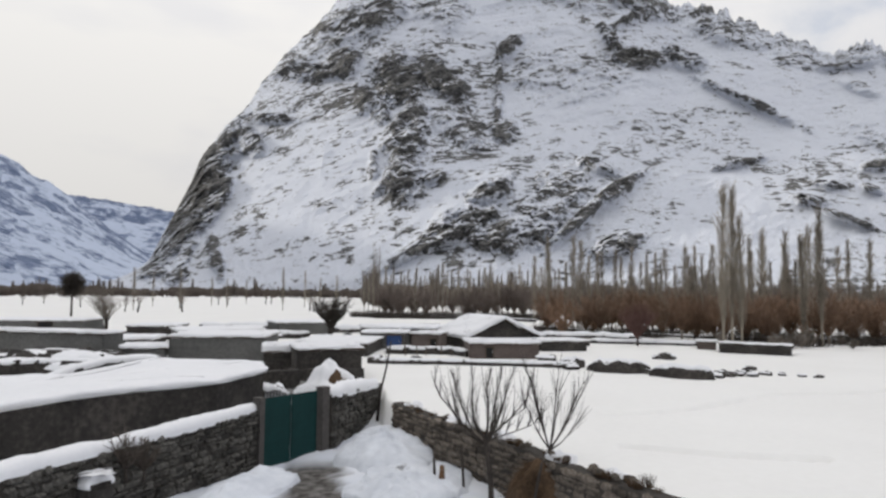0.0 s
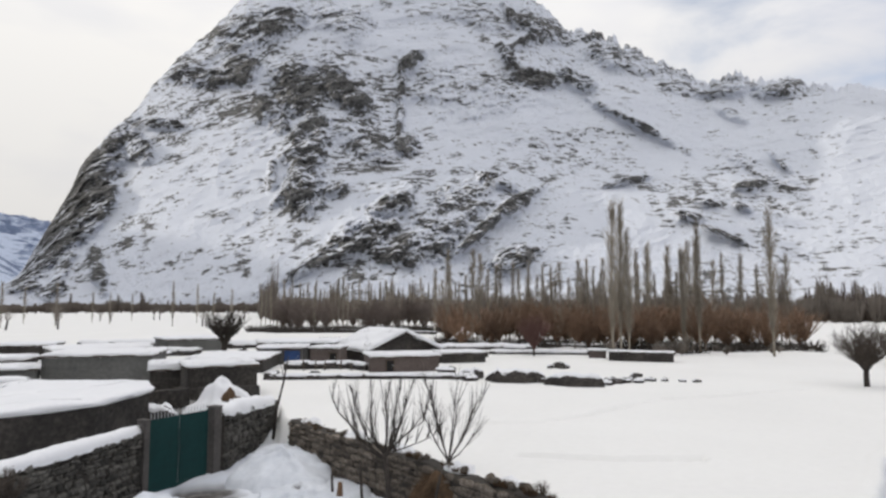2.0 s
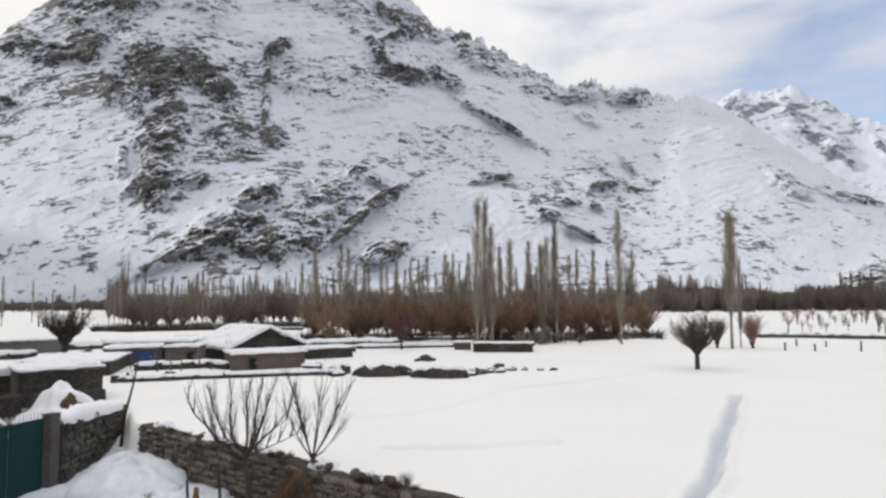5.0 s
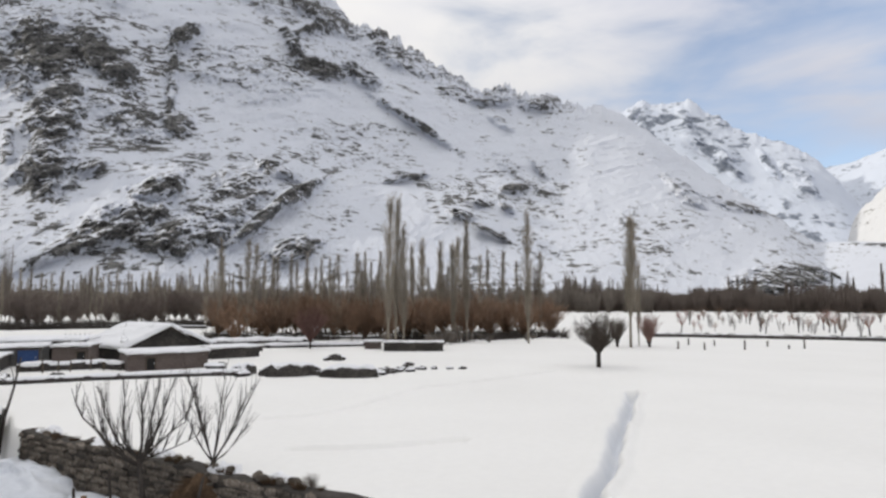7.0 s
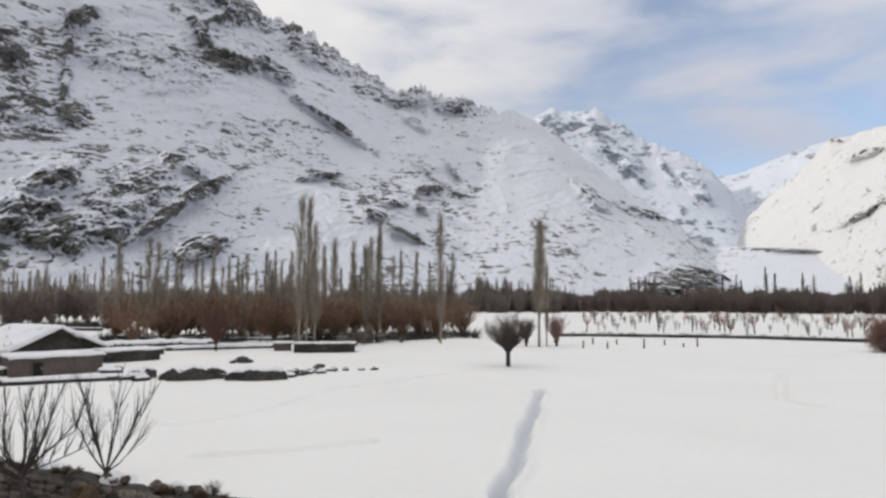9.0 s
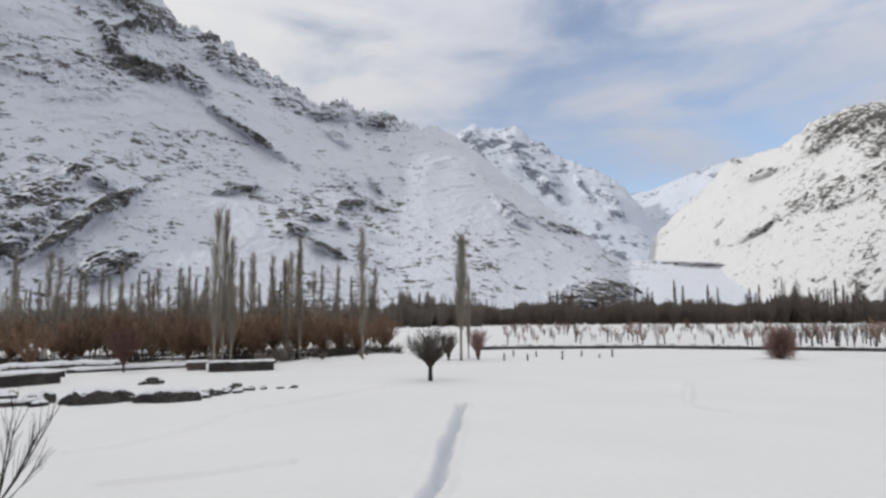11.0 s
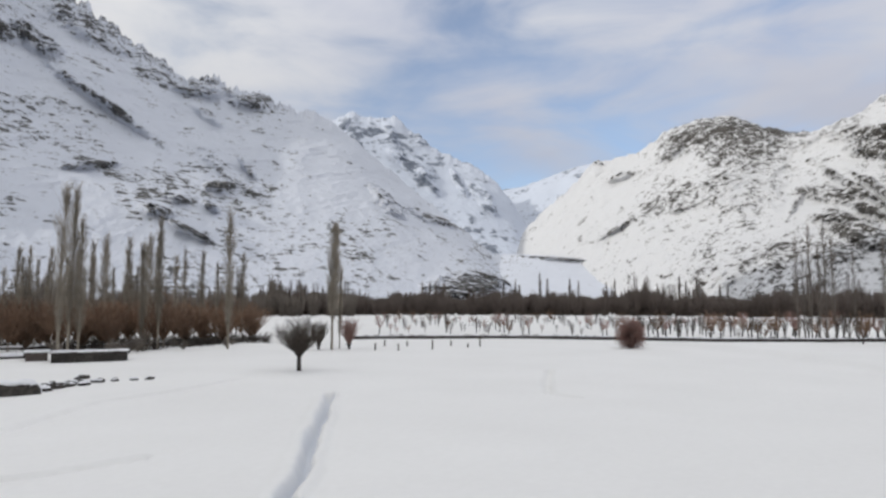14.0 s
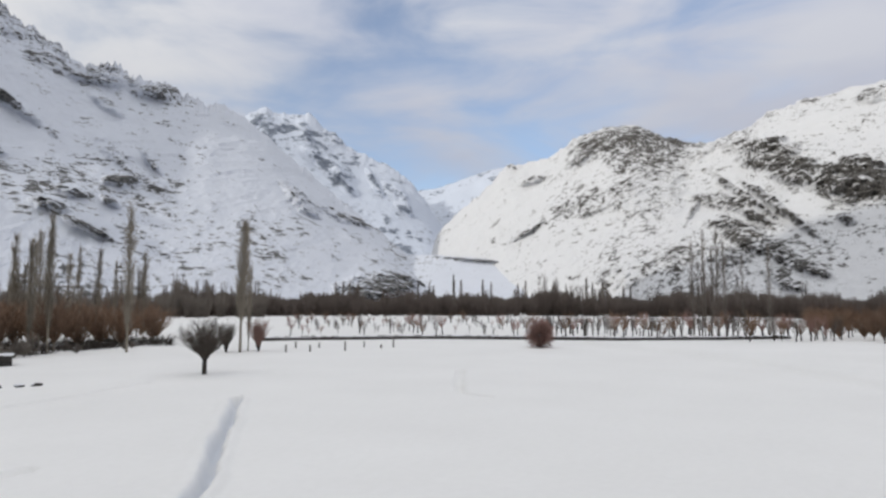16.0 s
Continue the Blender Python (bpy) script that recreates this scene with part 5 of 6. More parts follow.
# ruined and dry-stone walls with snow on them
def low_wall(label, line, h, width=0.7, snow=0.25, seed=0, mat=None, group="low dry-stone walls"):
    ob = thing("low_wall", label, "wall", pose(0, 0, 0), group)
    base = min(gz(*p) for p in line) - 0.2
    tops = [gz(*p) + h for p in line]
    part("core", wall_core("core", line, tops, base, width, mat or DARKWALL, seed, 0.25, 0.16), ob)
    if snow:
        part("snow_cap", snow_ridge("snow_cap", [(x, y, t - 0.03) for (x, y), t in zip(line, tops)], width * 1.1, snow, seed), ob, "uneven white snow cap")
    return ob


low_wall("long low stone wall across the field, capped with snow", ((-5.2, 45.6), (0.0, 45.4), (4.5, 44.9), (9.2, 44.0)), 0.32, 0.6, 0.12, 1)
def stone_heap(x, y, rx, ry, h, turn, seed):
    ob = thing("stone_heap", "dark tumbled stone heap under patchy snow", "stones", pose(x, y, gz(x, y) - 0.05, 0, 0, turn), "stone heaps in the field")
    for name, k, dz, dy, mat, pk in (("rubble", 1.0, 0.0, 0.0, DARKWALL, 9.0), ("snow_cover", 0.98, 0.16, 0.26, SNOW, 7.0)):
        o = heap(name, "", "", x, y, rx * k, ry * k, h, mat, 0, 0, seed, 44, pk, 0.5)
        o.parent, o.matrix_basis = ob, pose(0, dy, dz)
        del o["label"], o["category"]


low_wall("dark yard wall behind the gate", ((-10.3, 34.4), (-9.0, 34.8), (-7.7, 35.2)), 0.8, 0.5, 0, 28)
low_wall("dark yard wall behind the gate", ((-8.9, 37.6), (-6.5, 36.4), (-4.6, 37.6)), 0.55, 0.5, 0, 29)
stone_heap(-9.0, 33.4, 1.2, 0.8, 0.55, 10, 9)
stone_heap(11.2, 42.2, 2.0, 0.9, 0.66, -22, 3)
stone_heap(14.7, 39.5, 2.2, 0.9, 0.6, -28, 8)
stone_heap(9.0, 44.6, 0.8, 0.6, 0.5, 10, 5)
low_wall("broken rubble wall deep in snow", ((-25.0, 35.0), (-22.4, 36.4), (-20.4, 36.0), (-18.8, 37.0)), 0.95, 0.8, 0.18, 6)
low_wall("broken rubble wall deep in snow", ((-23.0, 32.6), (-20.6, 32.6), (-18.2, 35.2), (-15.8, 36.4)), 1.2, 0.8, 0.22, 7)
low_wall("broken rubble wall deep in snow", ((-20.2, 39.4), (-18.2, 38.8), (-16.9, 39.6)), 0.5, 0.7, 0.15, 8)
low_wall("broken rubble wall deep in snow", ((-28.0, 38.6), (-25.6, 39.4), (-23.2, 39.0)), 0.9, 0.8, 0.16, 9)
low_wall("dark field wall with snow on top", ((-30.0, 80.0), (-20.0, 82.0)), 0.7, 0.8, 0.35, 10)
low_wall("dark field wall with snow on top", ((-14.0, 78.0), (-6.0, 80.0), (-2.0, 76.0)), 0.6, 0.8, 0.4, 11)
low_wall("dark field wall with snow on top", ((0.0, 78.0), (9.0, 77.0)), 0.6, 0.8, 0.3, 12)
low_wall("dark field wall with snow on top", ((8.0, 72.0), (17.0, 72.5), (21.0, 69.0)), 0.5, 0.8, 0.3, 13)
low_wall("dark field wall with snow on top", ((15.0, 66.0), (21.0, 65.0), (25.0, 63.5)), 0.35, 0.8, 0.2, 14)
low_wall("dark hedge bank at the foot of the wood", ((-14.0, 126.0), (-4.0, 124.5), (8.0, 119.0), (16.0, 112.0)), 0.5, 0.8, 0.08, 30)
low_wall("dark hedge bank at the foot of the grove", ((14.0, 92.0), (21.0, 82.0), (29.0, 75.5), (37.0, 73.0), (44.0, 71.0)), 0.3, 0.7, 0.1, 31)
low_wall("dark bank of a field ditch edged with snow", ((64.0, 62.0), (70.0, 56.5), (76.4, 49.2), (80.3, 42.4), (84.6, 32.0), (88.2, 20.8), (96.5, 10.0), (104.6, 0.9)), 0.48, 1.0, 0.05, 15, MORTAR)

def boulder(x, y, r, seed):
    g = random.Random(seed)
    ob = thing("boulder", "dark half-buried boulder with a cap of snow", "boulder", pose(x, y, gz(x, y), 0, 0, g.uniform(0, 360)), "boulders in the field")
    part("rock", DARKSTONES[seed % 4], ob, "", Matrix.LocRotScale((0, 0, r * 0.22), None, (r * 1.7, r * 1.15, r * 0.75)))
    part("snow_cap", CAP, ob, "soft white snow cap", Matrix.LocRotScale((0.05 * r, 0.12 * r, r * 0.40), None, (r * 0.95, r * 0.62, r * 0.42)))
    return ob


DARKSTONES = [bpy.data.meshes.get("stone").copy() for _ in range(1)] + [m.copy() for m in STONES[1:4]]
for m in DARKSTONES:
    m.materials.clear()
    m.materials.append(DARKWALL)
v, f = [(0, 0, 0.55)], []
for k in range(1, 6):
    for i in range(14):
        a = 2 * math.pi * i / 14
        u = k / 5
        q = 1 + 0.16 * noise.noise((math.cos(a) * 1.7, math.sin(a) * 1.7, u))
        v.append((math.cos(a) * u * q, math.sin(a) * u * q, 0.55 * (1 - u ** 2.4) - 0.12 * (k == 5)))
f += [(0, 1 + i, 1 + (i + 1) % 14) for i in range(14)]
f += [(1 + k * 14 + i, 1 + (k + 1) * 14 + i, 1 + (k + 1) * 14 + (i + 1) % 14, 1 + k * 14 + (i + 1) % 14) for k in range(4) for i in range(14)]
CAP = mesh("snow_cap", v, f, SNOW)
for k, (x, y, r) in enumerate(((17.4, 50.4, 0.75), (16.7, 50.7, 0.5), (20.7, 43.9, 0.45), (17.1, 40.6, 0.5), (17.9, 41.4, 0.45), (18.8, 41.2, 0.5),
                               (19.6, 41.6, 0.4), (20.5, 41.3, 0.42), (21.4, 41.0, 0.35), (22.3, 40.4, 0.32), (8.6, 43.3, 0.6), (12.8, 42.6, 0.5), (9.2, 45.6, 0.5), (16.8, 39.6, 0.5), (12.2, 46.3, 0.35), (17.6, 40.1, 0.55), (18.4, 40.6, 0.5), (19.2, 40.4, 0.45), (15.8, 41.2, 0.6), (16.4, 41.9, 0.5), (13.0, 41.4, 0.45), (10.1, 43.4, 0.5), (23.1, 40.0, 0.3))):
    boulder(x, y, r, k)

# rubble and half-buried stones among the houses
g = random.Random(12)
for k in range(34):
    x, y = g.uniform(-34, 12), g.uniform(46, 78)
    boulder(x, y, g.uniform(0.4, 1.0), 20 + k)
for k in range(30):
    x = g.uniform(-31, -20)
    y = 35.2 + 0.2 * (x + 25) + g.uniform(0, 6.0)
    boulder(x, y, g.uniform(1.2, 2.1), 60 + k)
low_wall("dark yard wall between the houses", ((-12.0, 47.5), (-9.0, 47.0), (-6.5, 47.8)), 0.6, 0.6, 0.2, 21)
low_wall("dark yard wall between the houses", ((-24.0, 49.0), (-19.5, 50.5)), 0.6, 0.6, 0.25, 22)
low_wall("dark yard wall between the houses", ((-4.5, 52.5), (0.5, 52.0), (2.0, 50.5)), 0.5, 0.5, 0.2, 23)
low_wall("dark yard wall between the houses", ((-34.0, 56.0), (-28.5, 57.5)), 0.7, 0.6, 0.3, 24)
low_wall("dark yard wall between the houses", ((-20.0, 68.0), (-14.0, 68.5)), 0.6, 0.6, 0.25, 25)
low_wall("dark yard wall between the houses", ((9.5, 60.5), (14.0, 62.5)), 0.5, 0.6, 0.2, 26)

# ---------------------------------------------------------------- trees
POP_NEAR = [poplar_meshes(100 + k, 14.0, w, 270, 5, 0.12, 0.0115, 0.10, 0.6) for k, w in enumerate((1.4, 1.15, 1.6))]
POP_FULL = poplar_meshes(110, 13.0, 1.75, 460, 6, 0.15, 0.0125, 0.22, 0.68)
POP_MID = [poplar_meshes(120 + k, 11.0, w, 150, 3, 0.10, 0.019, 0.10) for k, w in enumerate((1.2, 1.0, 1.6, 1.9))]
RED = [brush_meshes(140 + k, 5.5, 2.0, 50, 5, (0.3, 0.9)[k % 2], 0.09, 0.026, TWIG, REDTWIG, 0.7, False) for k in range(4)]
GREY = [brush_meshes(160 + k, 5.5, 2.0, 46, 5, (0.3, 0.9)[k % 2], 0.09, 0.026, TWIG, WOODTWIG, 0.65, False) for k in range(4)]
POP_FAR = [poplar_meshes(130 + k, 11.0, w, 170, 3, 0.16, 0.032, 0.06, 0.42, TWIG) for k, w in enumerate((1.7, 1.3, 2.1))]
POP_THIN = [poplar_meshes(135 + k, 14.0, 1.5, 120, 3, 0.075, 0.0125, 0.12, 0.6, TWIG) for k in range(2)]
SLIM = [brush_meshes(170 + k, 6.0, 1.2, 13, 4, 1.9, 0.17, 0.026, BARK, TWIG, 0.55, False) for k in range(2)]
POLLARD = brush_meshes(180, 4.1, 2.0, 190, 5, 1.15, 0.145, 0.0105, BARK, DARKTWIG, 0.88, True)
ORCH = [brush_meshes(190 + k, 2.7, 1.2, (12, 16, 9, 20)[k], 3, (0.5, 0.9, 0.3, 0.7)[k], 0.07, 0.014, BARK, (DARKTWIG, BUSHTWIG, DARKTWIG, REDTWIG)[k], (0.4, 0.6, 0.3, 0.75)[k], False) for k in range(4)]

for k, (x, y, s) in enumerate(((26.4, 60.9, 1.10), (28.4, 63.6, 1.12), (29.0, 62.9, 0.92), (36.2, 65.0, 0.78), (37.8, 64.6, 0.98), (42.6, 59.2, 1.06))):
    plant("poplar", "tall narrow bare poplar at the field edge", "tree", POP_NEAR[k % 3], x, y, s, k * 77, None, "poplars at the field edge")
plant("poplar", "full bare poplar with a spindle-shaped crown", "tree", POP_FULL, 48.2, 49.3, 1.0, 20, None, "poplars at the field edge")
plant("poplar", "slim young bare poplar", "tree", POP_NEAR[1], 49.9, 49.9, 0.62, 70, None, "poplars at the field edge")
for k, (x, y, s) in enumerate(((97.4, 12.6, 1.0), (98.6, 11.2, 1.1), (99.4, 9.6, 1.12), (100.3, 8.6, 1.0), (98.0, 12.0, 0.8), (99.0, 10.3, 0.9), (101.2, 6.4, 0.85), (103.0, 3.2, 0.95))):
    plant("poplar", "thin bare poplar in a group beyond the ditch", "tree", POP_THIN[k % 2], x, y, s, k * 51, None, "poplars beyond the ditch")
plant("willow", "pollard willow with a dark stem and bare shoots", "tree", POLLARD, 32.4, 36.3, 1.0, 0, None, "pollard willows")
WANDS = [brush_meshes(184 + k, 3.0, 1.2, 110, 4, 0.4, 0.12, 0.013, BARK, (DARKTWIG, BUSHTWIG)[k], 0.45, True) for k in range(2)]
plant("willow", "small pollard willow with reddish shoots", "tree", WANDS[0], 47.6, 50.6, 1.0, 40, None, "pollard willows")
plant("willow", "bushy willow with reddish bare shoots", "tree", WANDS[1], 50.2, 48.7, 1.1, 90, None, "pollard willows")


def ball_meshes(seed, radius, high, trunk, r, count, twig_r, bark, twigmat):
    """A round bush: bare twigs radiating from a head on a short stem."""
    g = random.Random(seed)
    t, c = Wood(), Wood()
    t.limb(bend(g, Vector((0, 0, -0.2)), Vector((0, 0, 1)), trunk + 0.2, 3, 0.05, 0.1), r * 1.3, r, 7)
    mid = Vector((0, 0, trunk + radius * high * (0.75 if trunk > 1 else 0.60)))
    for k in range(6):
        a = k * 1.05
        t.limb(bend(g, Vector((0, 0, trunk - 0.1)), Vector((math.cos(a) * 0.6, math.sin(a) * 0.6, 1)), radius * 0.8, 3, 0.1, 0.05), r * 0.6, r * 0.2, 5)
    for k in range(count):
        d = Vector((g.gauss(0, 1), g.gauss(0, 1), g.gauss(0.15, 1))).normalized()
        d.z *= high
        lump = 0.85 + 0.3 * noise.noise(d * 2.2 + Vector((seed, 0, 0)))
        p = mid + d * radius * g.uniform(0.05, 0.5)
        b = bend(g, p, d.normalized(), radius * lump * g.uniform(0.35, 0.62), 3, 0.22, 0.06)
        c.limb(b, twig_r * 1.5, twig_r * 0.5)
        for _ in range(2):
            e = (d.normalized() + 0.8 * Vector((g.uniform(-1, 1), g.uniform(-1, 1), g.uniform(-0.6, 1)))).normalized()
            c.limb(bend(g, b[1], e, radius * 0.28, 2, 0.2, 0.05), twig_r, twig_r * 0.4)
    return t.mesh("trunk", bark), c.mesh("crown", twigmat)


BALL = ball_meshes(210, 1.65, 1.18, 0.12, 0.18, 900, 0.013, BARK, BUSHTWIG)
plant("round_bush", "round russet willow bush on the field edge", "bush", BALL, 70.2, 25.4, 1.3, 0, -0.25)
plant("willow", "dark maroon bare bush standing in the snow", "tree", brush_meshes(186, 4.4, 1.6, 100, 5, 0.7, 0.1, 0.016, BARK, MAROON, 0.62, False), 19.0, 63.2, 0.95, 10, None, "pollard willows")
plant("willow", "dark bushy willow among the houses", "tree", brush_meshes(181, 3.6, 2.0, 120, 6, 1.0, 0.2, 0.015, BARK, BARK, 0.75, True), -11.8, 68.0, 1.3, 50, None, "pollard willows")
plant("willow", "grey bushy willow beside a house", "tree", brush_meshes(182, 5.6, 2.0, 60, 5, 1.5, 0.2, 0.014, BARK, TWIG, 0.75, True), -38.8, 74.6, 1.0, 120, None, "pollard willows")
plant("lone_tree", "lone tree with a bare stem and dark bushy head", "tree", ball_meshes(220, 2.9, 1.1, 3.2, 0.16, 560, 0.04, BARK, BARK), -66.0, 115.0, 1.0)

for x, y, h in ((50.7, 45.5, 0.75), (55.8, 48.7, 0.7), (52.1, 43.5, 0.7), (57.3, 46.6, 0.6), (55.4, 41.6, 0.95), (60.9, 43.1, 0.6), (60.5, 40.5, 0.4), (62.1, 39.9, 1.1)):
    w = Wood()
    w.limb([Vector((0, 0, -0.2)), Vector((0.03, 0, h * 0.5)), Vector((0.0, 0.02, h))], 0.09, 0.07, 7)
    w.limb([Vector((0.02, 0, h * 0.6)), Vector((0.12, 0.02, h * 0.8)), Vector((0.15, 0.02, h * 0.95))], 0.03, 0.015, 5)
    ob = new("stump", w.mesh("stump", WOOD))
    ob.matrix_basis = pose(x, y, gz(x, y), 0, 0, x * 70)
    tagged(ob, "short dark stump standing in the snow", "stump", "stumps in the field")
low_bush = brush_meshes(75, 1.1, 0.6, 40, 4, 0.08, 0.04, 0.014, BARK, TWIG, 1.0, False)
for x, y, sc in ((29.4, 68.3, 1.3), (31.0, 60.4, 1.5), (33.2, 61.6, 1.6), (34.6, 62.6, 1.3), (35.6, 63.4, 1.7), (40.6, 66.2, 0.9), (44.6, 62.4, 0.8), (46.2, 63.4, 0.7), (51.2, 58.2, 0.9), (52.4, 57.6, 0.8), (39.2, 62.0, 1.0)):
    plant("shrub", "low dark twiggy bush at the field edge", "shrub", low_bush, x, y, sc, x * 50, None, "bushes at the field edge")
for x, y, h in ((-2.9, 51.0, 0.95), (-2.0, 51.2, 0.8), (-1.3, 51.0, 0.7), (-0.1, 51.3, 0.95), (0.7, 50.6, 0.6)):
    w = Wood()
    w.limb([Vector((0, 0, -0.2)), Vector((0.02, 0, h * 0.5)), Vector((0.05, 0.02, h))], 0.06, 0.05, 7)
    ob = new("yard_post", w.mesh("yard_post", WOOD))
    ob.matrix_basis = pose(x, y, gz(x, y), 0, 0, x * 70)
    tagged(ob, "dark wooden post in the snow before the sheds", "post", "posts before the sheds")
for k in range(6):
    ob = new("fence_post", block("fence_post", 0.12, 0.12, 1.5, STEEL, 0.02))
    ob.matrix_basis = pose(-2.5 + k * 0.42, 73.4, 0.0)
    tagged(ob, "pale fence post behind the sheds", "post", "pale fence posts")

rng = random.Random(7)


def along(az0, az1, r0, r1, n):
    """n places in a belt between two bearings."""
    out = []
    for k in range(n):
        a = radians(az0 + (az1 - az0) * (k + rng.random()) / n)
        u = rng.random()
        r = r0 + (r1 - r0) * u
        out.append((r * math.sin(a), r * math.cos(a), rng.uniform(0, 360)))
    return out


for x, y, t in along(9, 38, 76, 112, 70):
    plant("willow", "russet bare willow in the grove", "tree", rng.choice(RED), x, y, rng.uniform(0.75, 1.1), t, None, "russet grove")
for x, y, t in along(8, 30, 80, 118, 34):
    plant("poplar", "slim bare poplar in the grove", "tree", rng.choice(POP_MID), x, y, rng.uniform(0.75, 1.15), t, None, "poplars in the grove")
for x, y, t in along(20, 37, 88, 108, 14):
    plant("poplar", "slim bare poplar in the grove", "tree", rng.choice(POP_MID), x, y, rng.uniform(0.95, 1.25), t, None, "poplars in the grove")
for x, y, t in along(-6, 9, 120, 190, 44):
    plant("willow", "grey-brown bare tree in the wood", "tree", rng.choice(GREY), x, y, rng.uniform(0.9, 1.3), t, None, "grey wood")
for x, y, t in along(-7, 10, 140, 205, 60):
    plant("poplar", "slim bare poplar in the wood", "tree", rng.choice(POP_MID), x, y, rng.uniform(0.75, 1.1), t, None, "poplars in the wood")
for x, y, t in along(-26, -8, 165, 235, 10):
    plant("poplar", "slim bare poplar on the white plain", "tree", rng.choice(POP_MID), x, y, rng.uniform(0.7, 1.0), t, None, "poplars in the wood")
for x, y, t in along(-36, -8, 150, 260, 16):
    plant("fruit_tree", "small bare tree on the white plain", "tree", rng.choice(SLIM), x, y, rng.uniform(0.6, 1.0), t, None, "trees on the plain")
for x, y, t in along(48, 101, 94, 165, 210):
    plant("fruit_tree", "small bare orchard tree in the snow", "tree", rng.choice(ORCH), x, y, rng.uniform(0.5, 1.3), t, None, "orchard")
for x, y, t in along(70, 93, 97, 112, 58):
    plant("fruit_tree", "small bare orchard tree in the snow", "tree", rng.choice(ORCH), x, y, rng.uniform(1.05, 1.6), t, None, "orchard")
for x, y, t in along(91, 104, 102, 150, 34):
    plant("willow", "russet bare willow in the grove", "tree", rng.choice(RED), x, y, rng.uniform(0.7, 1.0), t, None, "russet grove")


# single poplars standing out of the far woods
for az, h in ((44.6, 10), (46.5, 9), (52.0, 12), (52.6, 11), (53.2, 12.5), (53.9, 11), (59.2, 12), (60.6, 11), (62.4, 14.5), (63.0, 13), (64.9, 12.5), (68.0, 11.5), (68.7, 12), (72.2, 11), (73.9, 13), (74.4, 12), (75.3, 12.5), (77.0, 10.5), (77.6, 10)):
    r = 330 + 15 * math.sin(az * 5)
    plant("poplar", "dark bare poplar rising from the far woods", "tree", POP_FAR[int(az * 7) % 3], r * math.sin(radians(az)), r * math.cos(radians(az)), h * 1.3 / 11.0, az * 40, None, "far poplars")


def far_wood(name, label, az0, az1, r0, r1, count, h0, h1, mat, seed, spires=0.1):
    """Woods too far to count: upright bare crowns joined into one mesh."""
    g = random.Random(seed)
    w = Wood()
    for k in range(count):
        a = radians(g.uniform(az0, az1))
        r = r0 + (r1 - r0) * g.random() ** 1.3
        x, y = r * math.sin(a), r * math.cos(a)
        clump = noise.noise((a * 40, seed, 0)) + 0.4 * noise.noise((a * 9, seed, 4))
        tall = g.random() < spires * (3.0 if clump > 0.12 else 0.35)
        h = (0.9 + 0.35 * noise.noise((a * 15, 3, seed)) + 0.3 * noise.noise((a * 70, 3, seed))) * g.uniform(h0, h1) * (g.uniform(1.4, 2.0) if tall else 1.0)
        wd = h * (0.09 if tall else 0.34)
        z = gz(x, y) - 0.3
        tr = 0.0006 * r * (0.6 if tall else 1.0)
        for _ in range(16 if tall else 15):
            b = g.uniform(0, 2 * math.pi)
            u = g.random() ** 0.7
            p0 = Vector((x + math.cos(b) * wd * 0.25 * u, y + math.sin(b) * wd * 0.25 * u, z + h * 0.10 * g.random()))
            p1 = Vector((x + math.cos(b) * wd * u, y + math.sin(b) * wd * u, z + h * (1 - 0.45 * u * g.random())))
            w.limb([p0, p0.lerp(p1, 0.55) + Vector((math.cos(b), math.sin(b), 0)) * wd * 0.12, p1], tr, tr * 0.6)
    ob = new(name, w.mesh(name, mat))
    return tagged(ob, label, "woods", kind="stuff")


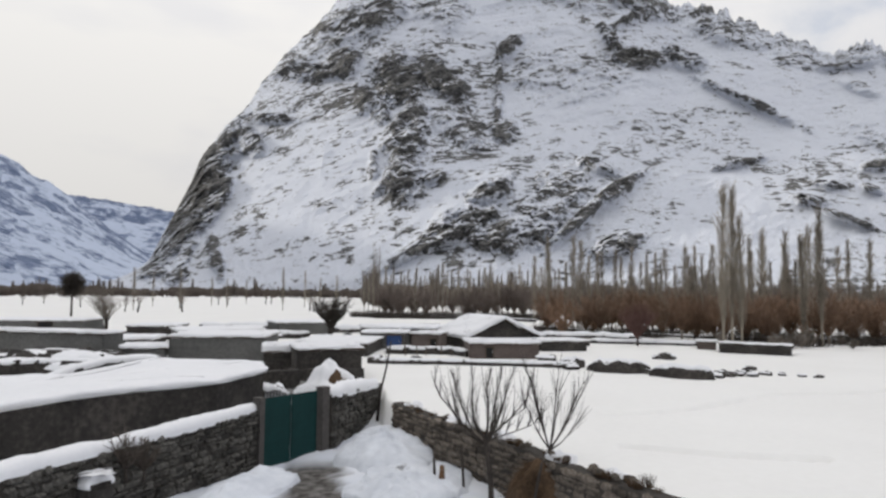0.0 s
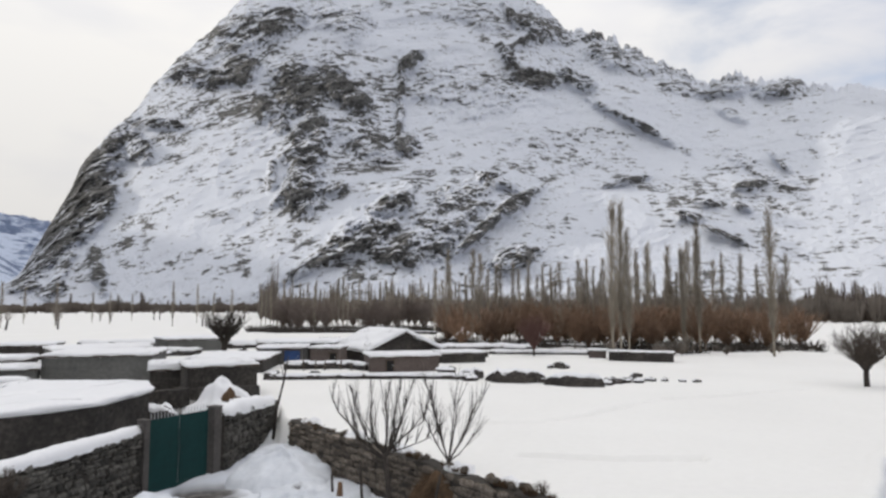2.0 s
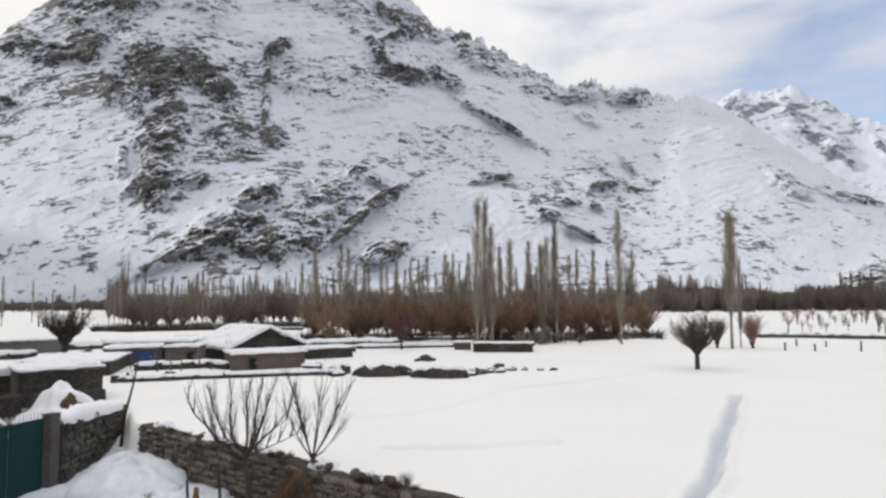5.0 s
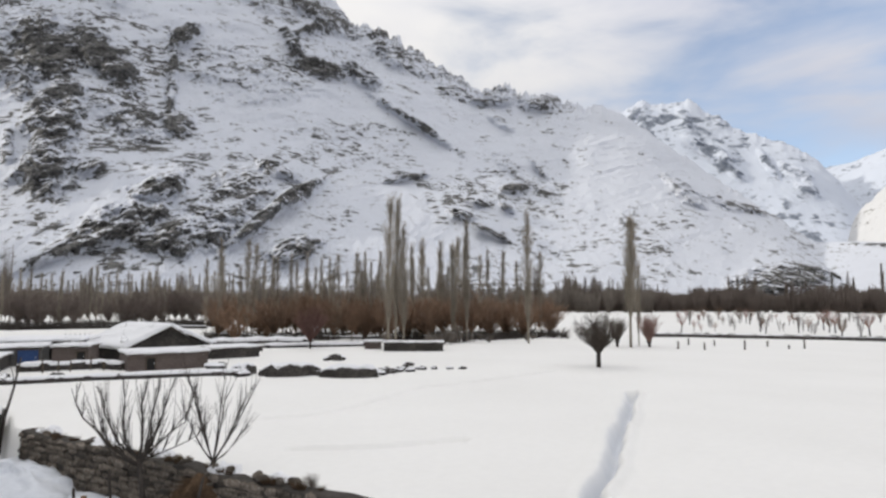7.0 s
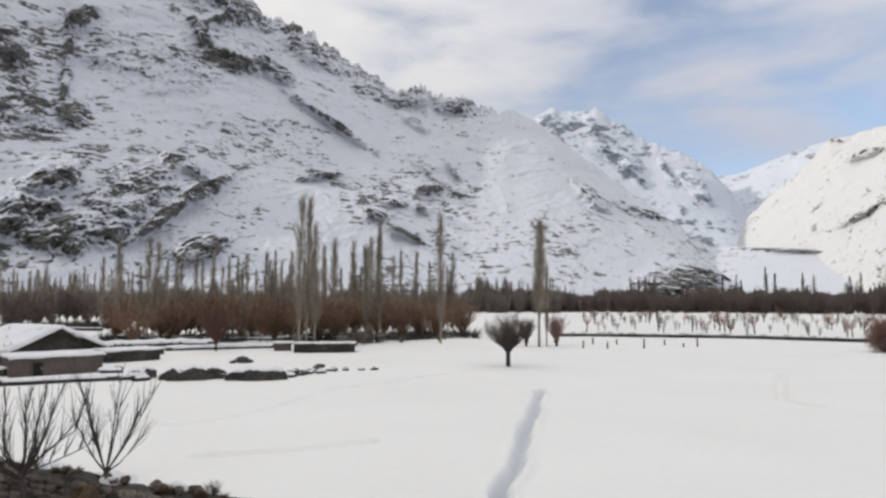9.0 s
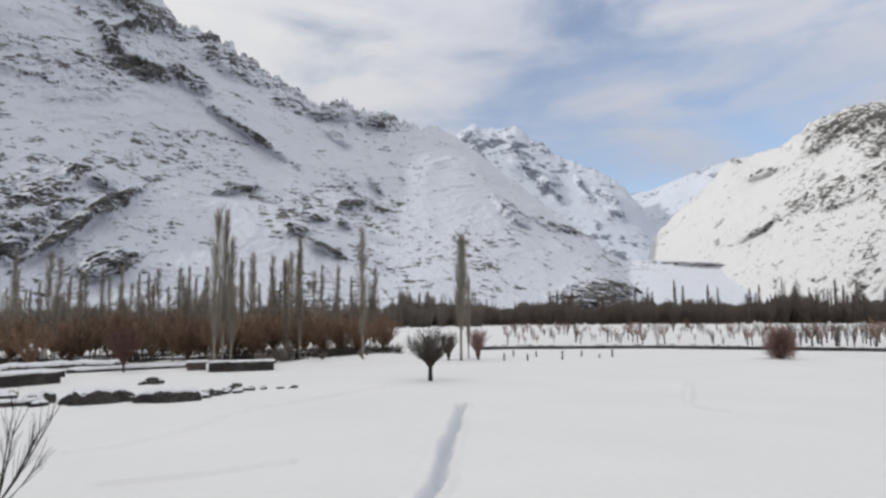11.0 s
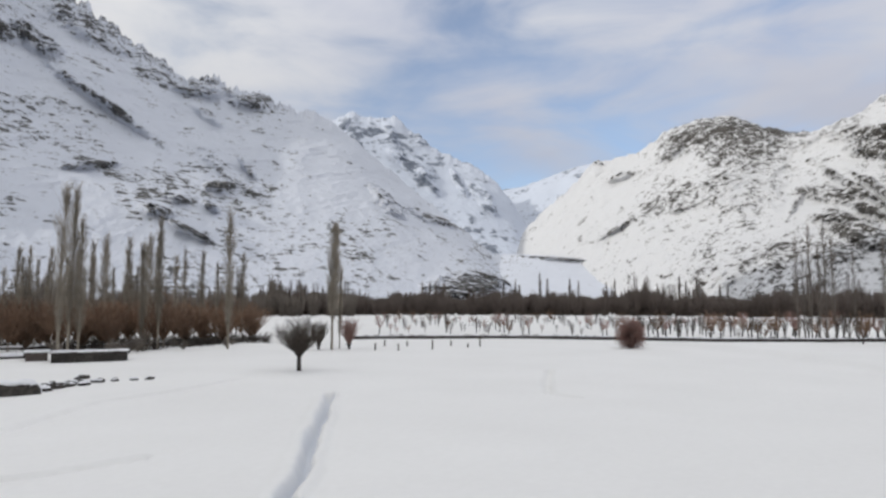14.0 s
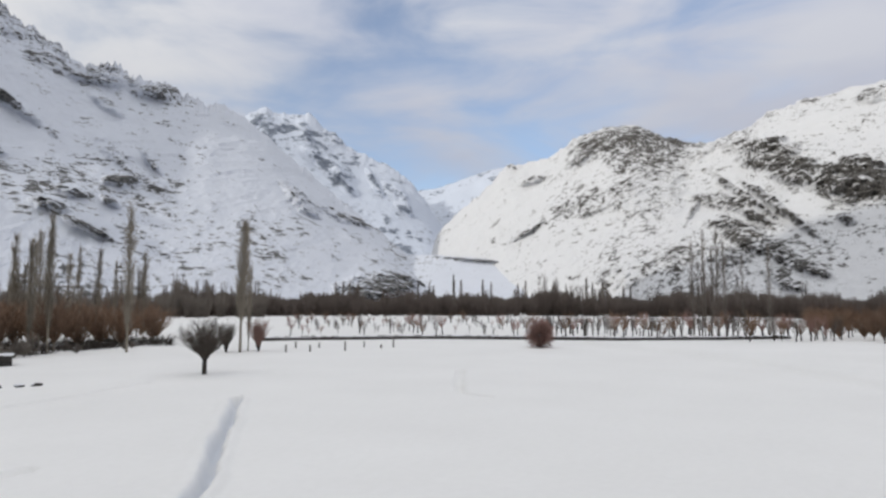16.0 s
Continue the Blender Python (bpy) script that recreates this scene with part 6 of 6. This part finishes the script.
def thicket(label, az0, az1, r0, r1, count, h, mat, seed):
    """A tangle of low bare twigs, past counting."""
    g = random.Random(seed)
    w = Wood()
    for k in range(count):
        a = radians(g.uniform(az0, az1))
        r = r0 + (r1 - r0) * g.random() ** 1.5 + 6 * noise.noise((a * 9, seed, 0))
        x, y = r * math.sin(a), r * math.cos(a)
        if noise.noise((x * 0.12, y * 0.12, seed)) < -0.18:
            continue
        p = Vector((x, y, gz(x, y) - 0.1))
        d = Vector((g.uniform(-1, 1), g.uniform(-1, 1), g.uniform(0.35, 1.5))).normalized()
        w.limb(bend(g, p, d, h * g.uniform(0.4, 1.3), 2, 0.25, 0.0), 0.00045 * r, 0.0002 * r)
    ob = new("undergrowth", w.mesh("undergrowth", mat))
    return tagged(ob, label, "undergrowth", kind="stuff")


thicket("dark tangled undergrowth along the grove edge", 8, 39, 76, 92, 8500, 1.0, BARK, 9)
thicket("dark tangled undergrowth along the wood edge", -8, 10, 120, 134, 6000, 1.3, BARK, 10)
far_wood("far_wood", "distant dark bare woods along the valley floor", 38, 106, 250, 420, 2400, 6.5, 10.5, WOODTWIG, 5, 0.05)
far_wood("far_wood", "distant grey woods at the mountain foot", -38, -4, 450, 720, 1000, 5, 8, DARKTWIG, 6, 0.06)
far_wood("far_wood", "distant grey woods at the mountain foot", -7, 46, 230, 380, 1300, 7, 10, TWIG, 8, 0.12)

# ---------------------------------------------------------------- stones in the near walls
for (a, b), (ta, tb), s in zip(zip(FRONT[1:-1], FRONT[2:]), ((0.68, 0.58), (0.58, 0.57)), (1, 2)):
    off = (Vector(b) - Vector(a)).normalized()
    n = Vector((off.y, -off.x)) * 0.22
    lay_stones(front, Vector(a) + n, Vector(b) + n, -1.5, ta, tb, 1, 30 + s, 0.32, 270)
n = Vector((0.22, -0.06))
lay_stones(side_wall, Vector(SIDE[0]) + n, Vector(SIDE[1]) + n, -1.5, 0.72, 0.57, 1, 41, 0.34, 120)
lay_stones(side_wall, Vector(SIDE[1]) + n, Vector(SIDE[2]) + n, -1.5, 0.57, 0.36, 1, 42, 0.34, 120)
for k, (a, b) in enumerate(zip(RETAIN[:-2], RETAIN[1:-1])):
    off = (Vector(b) - Vector(a)).normalized()
    n = Vector((off.y, -off.x)) * 0.28 + Vector((-0.12, -0.06))
    lay_stones(retain, Vector(a) + n, Vector(b) + n, -1.6, 0.16, 0.12, 1, 50 + k, 0.36, (190, 130, 120, 120, 100)[k], 0.95, BROWNSTONES)
